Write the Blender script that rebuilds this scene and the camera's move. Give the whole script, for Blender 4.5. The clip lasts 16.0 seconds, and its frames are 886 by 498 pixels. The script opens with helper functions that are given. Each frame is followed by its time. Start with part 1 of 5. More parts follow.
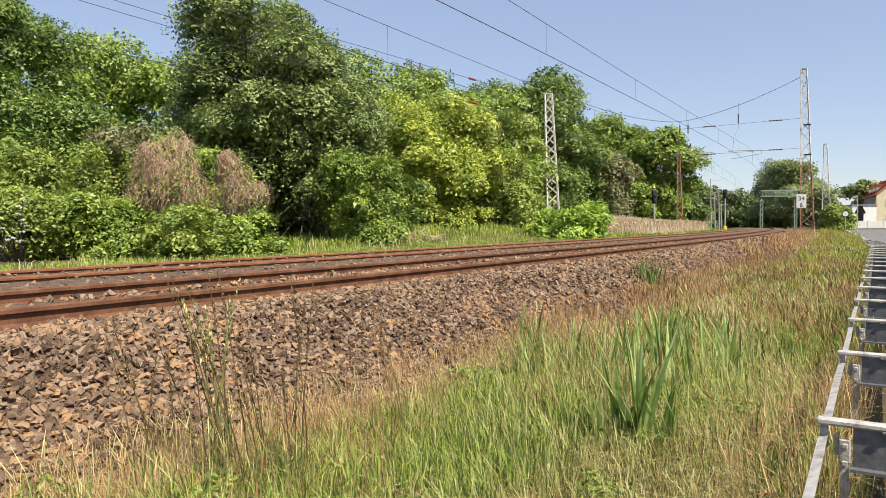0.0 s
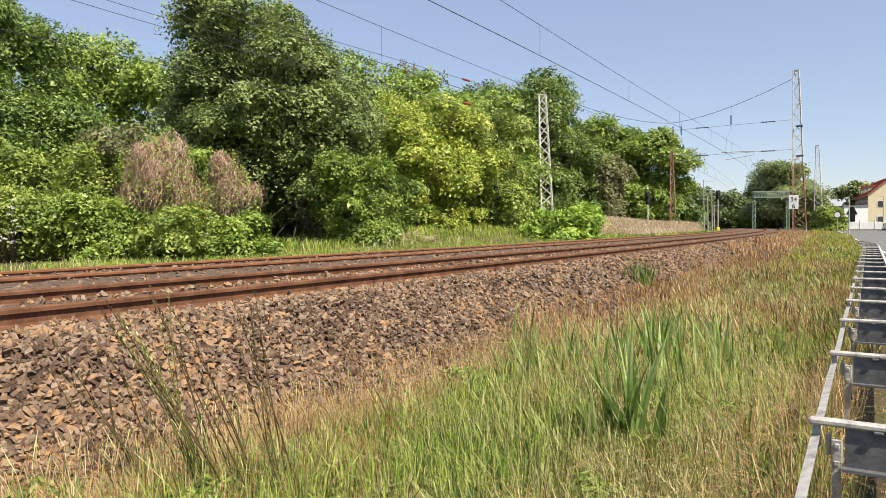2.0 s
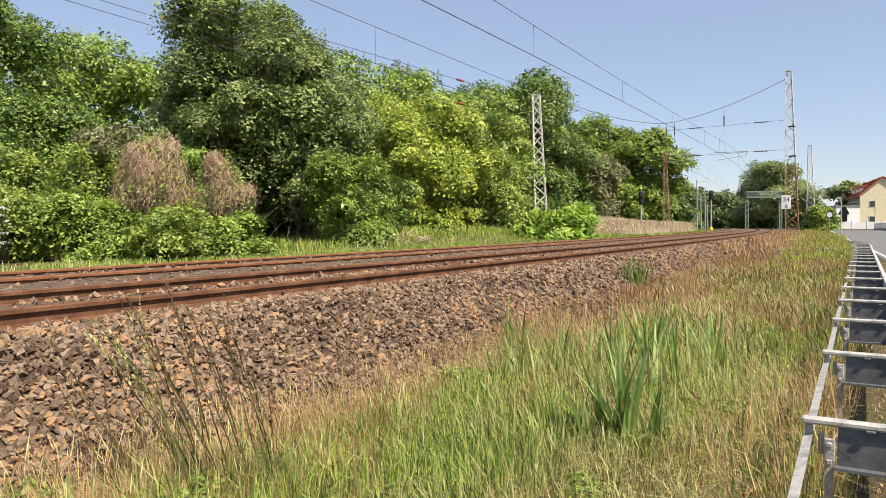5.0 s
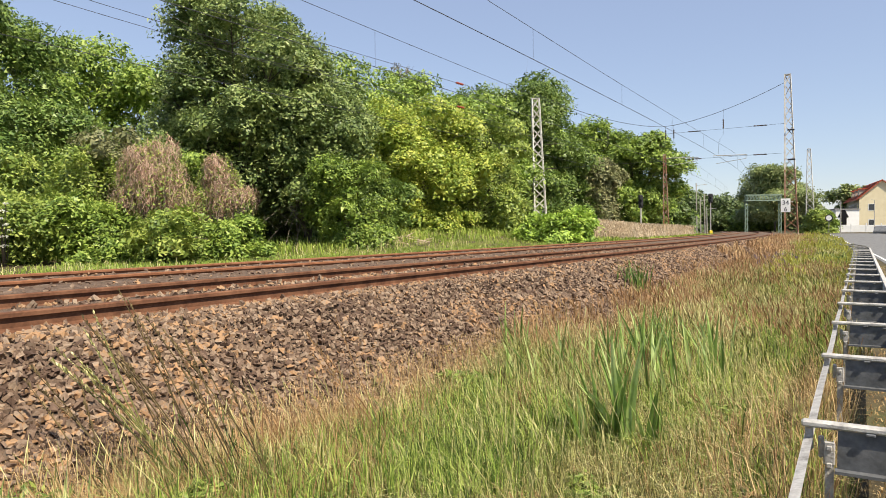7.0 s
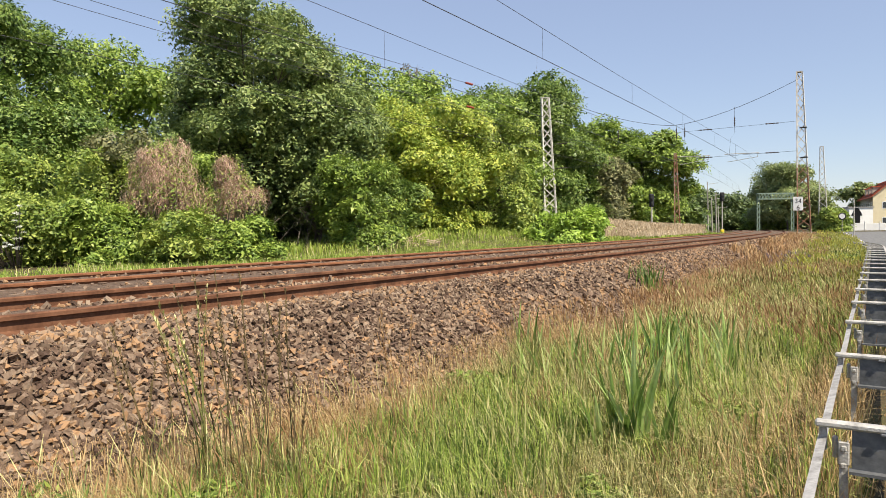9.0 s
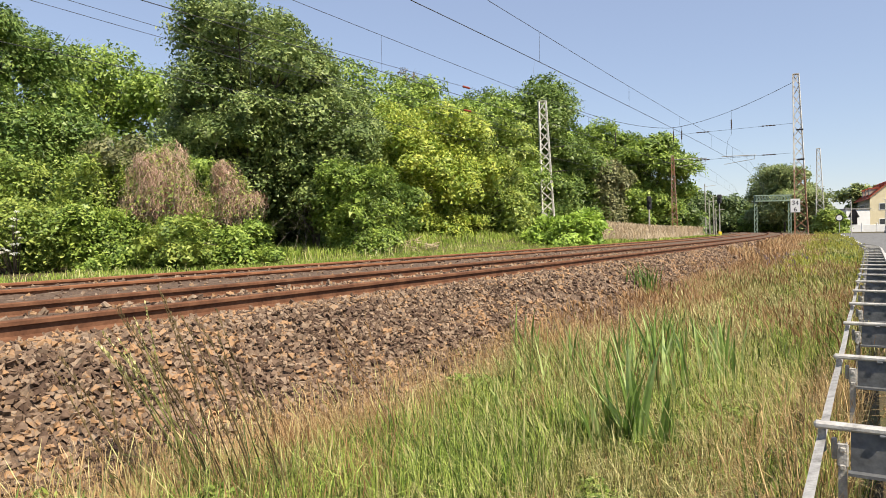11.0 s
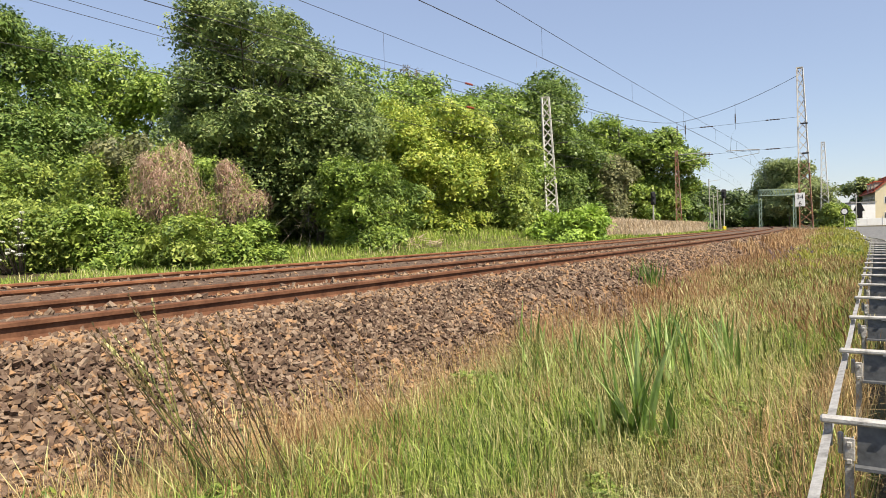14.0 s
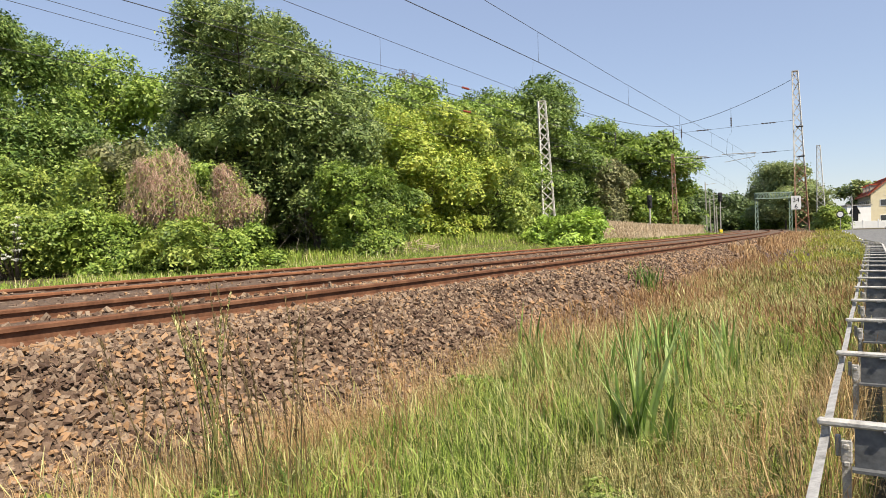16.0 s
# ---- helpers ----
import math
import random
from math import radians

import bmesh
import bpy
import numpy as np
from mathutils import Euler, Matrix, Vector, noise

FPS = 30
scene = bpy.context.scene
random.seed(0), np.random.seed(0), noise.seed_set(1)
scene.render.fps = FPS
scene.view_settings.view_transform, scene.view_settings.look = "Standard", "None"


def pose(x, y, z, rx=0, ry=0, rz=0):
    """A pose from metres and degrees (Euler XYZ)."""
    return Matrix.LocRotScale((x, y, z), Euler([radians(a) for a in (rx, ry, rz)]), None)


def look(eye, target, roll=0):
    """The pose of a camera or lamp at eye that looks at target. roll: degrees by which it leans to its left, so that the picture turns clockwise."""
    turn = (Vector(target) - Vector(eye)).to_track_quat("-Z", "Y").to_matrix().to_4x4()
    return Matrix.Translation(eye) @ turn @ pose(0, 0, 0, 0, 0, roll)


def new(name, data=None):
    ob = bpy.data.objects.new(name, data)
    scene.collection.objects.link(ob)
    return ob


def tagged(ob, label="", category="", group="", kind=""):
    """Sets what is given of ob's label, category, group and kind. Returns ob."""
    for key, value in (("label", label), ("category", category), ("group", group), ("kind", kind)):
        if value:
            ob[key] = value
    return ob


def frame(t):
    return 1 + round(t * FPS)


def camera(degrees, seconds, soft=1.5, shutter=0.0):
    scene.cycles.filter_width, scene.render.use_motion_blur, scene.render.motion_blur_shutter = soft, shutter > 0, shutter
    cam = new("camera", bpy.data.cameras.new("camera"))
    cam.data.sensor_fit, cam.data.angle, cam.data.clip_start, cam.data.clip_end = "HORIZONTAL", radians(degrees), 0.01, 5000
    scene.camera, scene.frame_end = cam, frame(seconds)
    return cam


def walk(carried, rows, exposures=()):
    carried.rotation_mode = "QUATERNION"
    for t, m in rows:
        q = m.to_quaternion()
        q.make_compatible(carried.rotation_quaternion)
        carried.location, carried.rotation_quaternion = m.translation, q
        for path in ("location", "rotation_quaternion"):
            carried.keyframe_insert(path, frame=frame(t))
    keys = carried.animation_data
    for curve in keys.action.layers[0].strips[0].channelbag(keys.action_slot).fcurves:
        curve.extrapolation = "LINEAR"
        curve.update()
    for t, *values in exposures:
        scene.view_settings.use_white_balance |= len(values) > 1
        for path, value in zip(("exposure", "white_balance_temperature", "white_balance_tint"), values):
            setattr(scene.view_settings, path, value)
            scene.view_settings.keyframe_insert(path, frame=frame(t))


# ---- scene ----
cam = camera(65.02, 16.0, soft=0.9)
walk(cam, [
    (0, pose(0, 0, 1.65, 88.178, 0.458, -0.015)),
    (0.5, pose(0, 0, 1.65, 88.168, 0.459, -0.121)),
    (1, pose(0, 0, 1.65, 88.203, 0.522, -0.257)),
    (1.5, pose(0, 0, 1.65, 88.248, 0.531, -0.387)),
    (2, pose(0, 0, 1.65, 88.245, 0.449, -0.518)),
    (2.5, pose(0, 0, 1.65, 88.222, 0.423, -0.671)),
    (3, pose(0, 0, 1.65, 88.149, 0.403, -0.834)),
    (3.5, pose(0, 0, 1.65, 88.192, 0.425, -0.922)),
    (4, pose(0, 0, 1.65, 88.232, 0.489, -0.924)),
    (6.5, pose(0, 0, 1.65, 88.349, 0.458, -1.099)),
    (7, pose(0, 0, 1.65, 88.522, 0.503, -1.038)),
    (7.5, pose(0, 0, 1.65, 88.605, 0.494, -0.841)),
    (8, pose(0, 0, 1.65, 88.639, 0.551, -0.643)),
    (8.5, pose(0, 0, 1.65, 88.596, 0.681, -0.419)),
    (9, pose(0, 0, 1.65, 88.542, 0.766, -0.208)),
    (11.5, pose(0, 0, 1.65, 88.985, 1.202, -0.519)),
    (12, pose(0, 0, 1.65, 89.126, 1.327, -0.627)),
    (12.5, pose(0, 0, 1.65, 89.162, 1.427, -0.388)),
    (13, pose(0, 0, 1.65, 89.021, 1.533, -0.247)),
    (13.5, pose(0, 0, 1.65, 88.883, 1.544, -0.135)),
    (14, pose(0, 0, 1.65, 88.608, 1.537, -0.058)),
    (14.5, pose(0, 0, 1.65, 88.530, 1.639, -0.149)),
    (15, pose(0, 0, 1.65, 88.625, 1.735, -0.188)),
    (15.5, pose(0, 0, 1.65, 88.803, 1.724, -0.243)),
    (16, pose(0, 0, 1.65, 88.929, 1.708, -0.302)),
])

# world, sun, exposure
SUN_EL, SUN_AZ = 53.0, 140.0          # degrees; azimuth clockwise from +y
world = bpy.data.worlds.new("sky")
scene.world = world
world.use_nodes = True
wn, wl = world.node_tree.nodes, world.node_tree.links
sky = wn.new("ShaderNodeTexSky")
sky.sky_type, sky.sun_disc = "NISHITA", False
sky.sun_elevation, sky.sun_rotation = radians(SUN_EL), radians(SUN_AZ)
sky.air_density, sky.dust_density, sky.ozone_density = 1.0, 0.25, 2.2
wn["Background"].inputs["Strength"].default_value = 0.101
haze = wn.new("ShaderNodeMix")          # thin even summer haze over the clear sky
haze.data_type = "RGBA"
haze.inputs["Factor"].default_value = 0.45
haze.inputs["B"].default_value = (2.95, 3.6, 5.7, 1)
wl.new(sky.outputs["Color"], haze.inputs["A"])
wl.new(haze.outputs["Result"], wn["Background"].inputs["Color"])
sun = new("sun", bpy.data.lights.new("sun", "SUN"))
sun.data.energy, sun.data.angle, sun.data.color = 5.0, radians(0.6), (1.0, 0.94, 0.84)
sun_way = Vector((math.sin(radians(SUN_AZ)) * math.cos(radians(SUN_EL)), math.cos(radians(SUN_AZ)) * math.cos(radians(SUN_EL)), math.sin(radians(SUN_EL))))
sun.matrix_world = look(sun_way * 200, (0, 0, 0))
scene.view_settings.exposure = 0.64
scene.view_settings.use_white_balance = True
scene.view_settings.white_balance_temperature, scene.view_settings.white_balance_tint = 7100, 10


# ---------- materials ----------
def material(name, colours, scale=8.0, rough=0.8, bump=0.3, metal=0.0, fine=6.0, island=0.0, obj=0.0, trans=0.0, spec=0.3, bdist=0.01, detail=5.0):
    """Noise mix of two or three colours at two scales, with fine relief; island and obj vary the brightness by piece."""
    m = bpy.data.materials.new(name)
    m.use_nodes = True
    nt = m.node_tree
    N, L = nt.nodes, nt.links
    b = N["Principled BSDF"]
    b.inputs["Roughness"].default_value = rough
    b.inputs["Metallic"].default_value = metal
    b.inputs["Specular IOR Level"].default_value = spec
    tc = N.new("ShaderNodeTexCoord")
    n1 = N.new("ShaderNodeTexNoise")
    n1.inputs["Scale"].default_value, n1.inputs["Detail"].default_value = scale, detail
    n2 = N.new("ShaderNodeTexNoise")
    n2.inputs["Scale"].default_value, n2.inputs["Detail"].default_value = scale * fine, 4
    for n in (n1, n2):
        L.new(tc.outputs["Object"], n.inputs["Vector"])
    mix = N.new("ShaderNodeMath")
    mix.operation = "MULTIPLY_ADD"
    mix.inputs[1].default_value, mix.inputs[2].default_value = 0.45, -0.22
    L.new(n2.outputs["Fac"], mix.inputs[0])
    add = N.new("ShaderNodeMath")
    L.new(mix.outputs[0], add.inputs[0]), L.new(n1.outputs["Fac"], add.inputs[1])
    src = add.outputs[0]
    for amount, kind, sock in ((island, "ShaderNodeNewGeometry", "Random Per Island"), (obj, "ShaderNodeObjectInfo", "Random")):
        if amount:
            g = N.new(kind)
            ma = N.new("ShaderNodeMath")
            ma.operation = "MULTIPLY_ADD"
            ma.inputs[1].default_value = amount
            L.new(g.outputs[sock], ma.inputs[0])
            sub = N.new("ShaderNodeMath")
            sub.operation = "SUBTRACT"
            sub.inputs[1].default_value = amount / 2
            L.new(src, sub.inputs[0]), L.new(sub.outputs[0], ma.inputs[2])
            src = ma.outputs[0]
    r = N.new("ShaderNodeValToRGB")
    e = r.color_ramp.elements
    k = len(colours)
    e[0].position, e[1].position = 0.25, 0.75
    for i in range(1, k - 1):
        e.new(0.25 + 0.5 * i / (k - 1))
    for i, c in enumerate(colours):
        e[i].color = (*c, 1)
    L.new(src, r.inputs["Fac"])
    L.new(r.outputs["Color"], b.inputs["Base Color"])
    if bump:
        bp = N.new("ShaderNodeBump")
        bp.inputs["Strength"].default_value, bp.inputs["Distance"].default_value = bump, bdist
        L.new(n2.outputs["Fac"], bp.inputs["Height"])
        L.new(bp.outputs["Normal"], b.inputs["Normal"])
    if trans:
        t = N.new("ShaderNodeBsdfTranslucent")
        ms = N.new("ShaderNodeMixShader")
        ms.inputs["Fac"].default_value = trans
        L.new(r.outputs["Color"], t.inputs["Color"])
        L.new(b.outputs["BSDF"], ms.inputs[1]), L.new(t.outputs["BSDF"], ms.inputs[2])
        L.new(ms.outputs["Shader"], N["Material Output"].inputs["Surface"])
    return m


def leaf_mat(name, dark, mid, light, trans=0.3, scale=1.0):
    dark, mid, light = [(c[0] * 1.42, c[1] * 1.26, c[2] * 1.48) for c in (dark, mid, light)]
    return material(name, [dark, mid, light], scale, 0.45, 0, island=0.5, trans=0.62 * trans, spec=0.35, fine=4)


M = {}
# brown soil, darkened in colour to deepen the shade between grass blades
M["ground"] = material("shade_dark_meadow_soil", [(0.038, 0.03, 0.015), (0.085, 0.065, 0.03), (0.06, 0.072, 0.022)], 0.8, 0.95, 0.6, fine=25)
# brown grit, coloured darker than the stones as shade in their gaps
M["ballast"] = material("shade_dark_ballast_grit", [(0.055, 0.036, 0.025), (0.125, 0.082, 0.056), (0.185, 0.13, 0.092)], 14, 0.95, 1.0, fine=3, bdist=0.03)
M["stone"] = material("ballast_stone", [(0.088, 0.054, 0.037), (0.152, 0.099, 0.067), (0.205, 0.142, 0.098), (0.27, 0.20, 0.142), (0.32, 0.19, 0.10)], 2.0, 0.9, 0.5, island=0.58, fine=14)
M["stone_part"] = material("ballast_stone_loose", [(0.088, 0.054, 0.037), (0.152, 0.099, 0.067), (0.205, 0.142, 0.098), (0.27, 0.20, 0.142), (0.32, 0.19, 0.10)], 9.0, 0.9, 0.5, obj=0.6, fine=6)
M["rust"] = material("rusty_rail_steel", [(0.08, 0.036, 0.021), (0.14, 0.064, 0.036), (0.20, 0.098, 0.056)], 6, 0.85, 0.25, metal=0.0, spec=0.15)
M["rust2"] = material("orange_rust_steel", [(0.13, 0.05, 0.025), (0.21, 0.085, 0.04), (0.27, 0.125, 0.065)], 5, 0.85, 0.3)
M["sleeper"] = material("weathered_sleeper", [(0.07, 0.045, 0.032), (0.15, 0.10, 0.07), (0.2, 0.15, 0.11)], 5, 0.9, 0.6, obj=0.3)
M["zinc"] = material("weathered_galvanised_steel", [(0.24, 0.23, 0.21), (0.40, 0.385, 0.36), (0.54, 0.525, 0.49)], 14, 0.65, 0.4, metal=0.15, fine=5)
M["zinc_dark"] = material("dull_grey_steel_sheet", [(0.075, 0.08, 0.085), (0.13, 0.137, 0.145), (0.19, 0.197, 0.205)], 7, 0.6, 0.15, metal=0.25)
M["asphalt"] = material("worn_asphalt", [(0.10, 0.10, 0.10), (0.15, 0.15, 0.147), (0.2, 0.2, 0.195)], 3, 0.9, 0.5, fine=40)
M["linepaint"] = material("road_paint", [(0.55, 0.55, 0.53), (0.75, 0.75, 0.72)], 6, 0.7, 0.2)
M["mast_pale"] = material("flaking_pale_mast_paint", [(0.34, 0.29, 0.24), (0.56, 0.54, 0.50), (0.66, 0.64, 0.60)], 2.2, 0.7, 0.2)
M["mast_rust"] = material("rusting_grey_mast_paint", [(0.19, 0.075, 0.035), (0.27, 0.14, 0.085), (0.42, 0.36, 0.31)], 0.9, 0.8, 0.2)
M["green_steel"] = material("green_painted_steel", [(0.11, 0.165, 0.125), (0.165, 0.23, 0.18), (0.23, 0.285, 0.235)], 2.5, 0.6, 0.1)
M["wire"] = material("dark_catenary_wire", [(0.05, 0.05, 0.055), (0.09, 0.09, 0.095)], 4, 0.5, 0, metal=0.4)
M["insulator"] = material("brown_glazed_porcelain", [(0.20, 0.04, 0.025), (0.32, 0.07, 0.04)], 6, 0.25, 0)
M["insulator_dark"] = material("dark_glazed_porcelain", [(0.045, 0.04, 0.04), (0.09, 0.07, 0.06)], 6, 0.3, 0)
M["bark"] = material("grey_brown_bark", [(0.05, 0.04, 0.03), (0.11, 0.09, 0.07), (0.17, 0.145, 0.115)], 4, 0.95, 0.8, bdist=0.02)
M["twig"] = material("dead_grey_twigs", [(0.12, 0.10, 0.08), (0.24, 0.205, 0.165)], 3, 0.95, 0.2)
M["vine"] = material("dry_brown_vine", [(0.24, 0.14, 0.098), (0.44, 0.28, 0.205), (0.64, 0.47, 0.355)], 1.6, 0.95, 0, island=0.5, trans=0.15)
M["leaf_ash"] = leaf_mat("ash_leaves", (0.048, 0.102, 0.019), (0.104, 0.186, 0.034), (0.205, 0.30, 0.067), 0.36)
M["leaf_dark"] = leaf_mat("robinia_leaves", (0.06, 0.106, 0.027), (0.13, 0.206, 0.053), (0.255, 0.34, 0.1), 0.36)
M["leaf_mid"] = leaf_mat("broad_tree_leaves", (0.07, 0.13, 0.02), (0.15, 0.25, 0.038), (0.27, 0.38, 0.07), 0.42)
M["leaf_deep"] = leaf_mat("deep_green_leaves", (0.05, 0.10, 0.018), (0.10, 0.175, 0.03), (0.18, 0.27, 0.055), 0.36)
M["leaf_yellow"] = leaf_mat("yellow_green_maple_leaves", (0.11, 0.195, 0.026), (0.22, 0.315, 0.041), (0.38, 0.445, 0.077), 0.4)
M["leaf_bright"] = leaf_mat("bright_hedge_leaves", (0.082, 0.146, 0.022), (0.168, 0.252, 0.041), (0.30, 0.385, 0.077), 0.38)
M["leaf_laurel"] = leaf_mat("glossy_laurel_leaves", (0.115, 0.215, 0.028), (0.20, 0.335, 0.043), (0.30, 0.45, 0.07), 0.42)
M["leaf_grey"] = leaf_mat("grey_green_leaves", (0.09, 0.11, 0.04), (0.16, 0.19, 0.07), (0.26, 0.28, 0.12), 0.3)
# distance haze is mixed into this paler, greyer leaf green
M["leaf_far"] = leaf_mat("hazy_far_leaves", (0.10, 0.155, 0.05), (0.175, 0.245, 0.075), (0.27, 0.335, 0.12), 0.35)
# shade of the far wood is put into this darkened leaf colour
M["leaf_wood_shade"] = leaf_mat("shaded_far_wood_leaves", (0.028, 0.056, 0.014), (0.058, 0.098, 0.024), (0.10, 0.15, 0.04), 0.25)
M["leaf_birch"] = leaf_mat("thin_pale_leaves", (0.13, 0.14, 0.08), (0.20, 0.21, 0.13), (0.29, 0.29, 0.19), 0.35)
M["blossom"] = material("white_blossom", [(0.6, 0.6, 0.5), (0.8, 0.8, 0.72)], 3, 0.8, 0, island=0.4, trans=0.2)
M["grass_green"] = material("green_grass", [(0.055, 0.105, 0.015), (0.22, 0.32, 0.05), (0.45, 0.53, 0.135)], 0.5, 0.5, 0, island=1.0, trans=0.22, spec=0.35)
M["grass_verge"] = material("soft_verge_grass", [(0.15, 0.23, 0.034), (0.255, 0.35, 0.055), (0.39, 0.455, 0.097)], 0.5, 0.5, 0, island=0.5, trans=0.25, spec=0.3)
M["grass_dry"] = material("dry_straw_grass", [(0.30, 0.185, 0.082), (0.49, 0.33, 0.152), (0.64, 0.475, 0.25)], 0.6, 0.7, 0, island=0.7, trans=0.2)
M["grass_red"] = material("red_brown_seed_grass", [(0.23, 0.125, 0.058), (0.40, 0.24, 0.118), (0.55, 0.385, 0.20)], 0.6, 0.8, 0, island=0.6, trans=0.2)
M["grass_pale"] = material("pale_green_seed_grass", [(0.14, 0.14, 0.042), (0.40, 0.395, 0.135), (0.68, 0.62, 0.31)], 0.6, 0.6, 0, island=1.0, trans=0.2)
M["reed"] = material("broad_reed_leaf", [(0.13, 0.21, 0.045), (0.31, 0.44, 0.115), (0.52, 0.63, 0.25)], 3.0, 0.4, 0, obj=0.8, trans=0.4, spec=0.45)
M["flower_yellow"] = material("yellow_wildflower", [(0.36, 0.35, 0.07), (0.52, 0.50, 0.12)], 2, 0.7, 0, island=0.4, trans=0.3)
M["flower_violet"] = material("violet_wildflower", [(0.20, 0.15, 0.17), (0.30, 0.23, 0.26)], 2, 0.7, 0, island=0.4, trans=0.3)
M["stalk"] = material("brown_seed_stalk", [(0.075, 0.055, 0.025), (0.14, 0.10, 0.045), (0.23, 0.165, 0.08)], 3, 0.8, 0, island=0.5, trans=0.1)
M["tan_reed"] = material("tan_dry_reed", [(0.47, 0.36, 0.24), (0.63, 0.51, 0.36), (0.74, 0.63, 0.47)], 0.5, 0.9, 0, island=0.5, trans=0.2)
M["plaster_cream"] = material("cream_plaster", [(0.72, 0.62, 0.40), (0.80, 0.70, 0.48)], 1.5, 0.9, 0.2)
M["plaster_white"] = material("white_plaster", [(0.72, 0.72, 0.70), (0.82, 0.82, 0.80)], 1.5, 0.9, 0.2)
# grey outbuilding plaster, also the cream house's walls with shade in the colour
M["plaster_grey_and_shaded"] = material("grey_and_shaded_plaster", [(0.36, 0.33, 0.27), (0.45, 0.42, 0.35)], 1.5, 0.9, 0.2)
M["tile"] = material("red_clay_roof_tile", [(0.30, 0.055, 0.03), (0.42, 0.09, 0.045), (0.5, 0.13, 0.07)], 2, 0.75, 0.3, obj=0.3)
M["greyroof"] = material("grey_roofing", [(0.2, 0.2, 0.2), (0.32, 0.31, 0.3)], 2, 0.85, 0.3)
M["black"] = material("black_paint", [(0.012, 0.012, 0.014), (0.03, 0.03, 0.032)], 3, 0.5, 0.05)
M["white"] = material("white_enamel", [(0.72, 0.72, 0.70), (0.82, 0.82, 0.80)], 3, 0.4, 0.05)
M["yellow"] = material("yellow_paint", [(0.6, 0.45, 0.03), (0.7, 0.55, 0.05)], 3, 0.5, 0.05)
M["concrete"] = material("weathered_concrete", [(0.26, 0.24, 0.21), (0.38, 0.36, 0.32)], 3, 0.9, 0.4)
M["glass"] = material("dark_window_glass", [(0.03, 0.035, 0.04), (0.06, 0.065, 0.07)], 1, 0.08, 0, spec=0.6)


# ---------- mesh helpers ----------
def np_mesh(name, v, f, mat, smooth=False):
    """A mesh from vertex rows and face rows, all faces with the same number of corners."""
    v, f = np.asarray(v, float), np.asarray(f, int)
    me = bpy.data.meshes.new(name)
    me.vertices.add(len(v))
    me.vertices.foreach_set("co", v.ravel())
    n = f.shape[1]
    me.loops.add(f.size)
    me.loops.foreach_set("vertex_index", f.ravel())
    me.polygons.add(len(f))
    me.polygons.foreach_set("loop_start", np.arange(0, f.size, n))
    me.polygons.foreach_set("use_smooth", np.full(len(f), smooth, bool))
    me.materials.append(mat)
    me.update(calc_edges=True)
    return me


def part(name, bm, mat, parent, label="", smooth=False):
    me = bpy.data.meshes.new(name)
    if isinstance(bm, bpy.types.Mesh):
        me = bm
    else:
        bm.normal_update()
        bm.to_mesh(me)
        bm.free()
        me.materials.append(mat)
        if smooth:
            me.polygons.foreach_set("use_smooth", np.ones(len(me.polygons), bool))
    ob = new(name, me)
    if parent:
        ob.parent = parent
    return tagged(ob, label)


def box(bm, lo, hi, m=None, bevel=0.0):
    g = bmesh.ops.create_cube(bm, size=1.0)["verts"]
    lo, hi = Vector(lo), Vector(hi)
    for v in g:
        v.co = Vector([(a + b) / 2 + c * (b - a) for a, b, c in zip(lo, hi, v.co)])
    if bevel:
        es = list({e for v in g for e in v.link_edges})
        g = list({v for f in bmesh.ops.bevel(bm, geom=es, offset=bevel, segments=1, affect="EDGES")["faces"] for v in f.verts} | {v for v in g if v.is_valid})
    if m is not None:
        bmesh.ops.transform(bm, matrix=m, verts=g)
    return bm


def tube(bm, pts, radii, sides=6):
    """A tapered tube along points."""
    rings = []
    pts = [Vector(p) for p in pts]
    for i, p in enumerate(pts):
        d = (pts[min(i + 1, len(pts) - 1)] - pts[max(i - 1, 0)]).normalized()
        a = d.orthogonal().normalized()
        c = d.cross(a)
        rad = radii[i] if hasattr(radii, "__len__") else radii
        rings.append([bm.verts.new(p + rad * (math.cos(t) * a + math.sin(t) * c)) for t in [2 * math.pi * j / sides for j in range(sides)]])
    for r0, r1 in zip(rings, rings[1:]):
        for j in range(sides):
            bm.faces.new((r0[j], r0[(j + 1) % sides], r1[(j + 1) % sides], r1[j]))
    bm.faces.new(rings[0][::-1]), bm.faces.new(rings[-1])
    return bm


def bar(bm, a, b, w, t=None):
    """A square bar from a to b."""
    a, b = Vector(a), Vector(b)
    q = (b - a).to_track_quat("Z", "Y").to_matrix().to_4x4()
    t = t or w
    return box(bm, (-w / 2, -t / 2, 0), (w / 2, t / 2, (b - a).length), Matrix.Translation(a) @ q)


def thing(name, m, label, category, group="", kind=""):
    ob = new(name)
    ob.matrix_world = m
    return tagged(ob, label, category, group, kind)


# ---------- plan of the line: s along the track, q to its left ----------
PSI, CURVE, RAIL = 0.5782, 0.001352, 5.135
ROOT = np.array([-math.cos(PSI), math.sin(PSI)]) * (RAIL + 1 / CURVE)


def along(s, q, z=0.0):
    th = PSI - CURVE * np.asarray(s, float)
    r = 1 / CURVE + RAIL - np.asarray(q, float)
    return np.stack(np.broadcast_arrays(ROOT[0] + r * np.cos(th), ROOT[1] - r * np.sin(th), np.asarray(z, float)), -1)


def plan(x, y):
    vx, vy = x - ROOT[0], y - ROOT[1]
    return (PSI - np.arctan2(-vy, vx)) / CURVE, 1 / CURVE + RAIL - np.hypot(vx, vy)


def step(x, a, b):
    t = np.clip((x - a) / (b - a), 0, 1)
    return t * t * (3 - 2 * t)


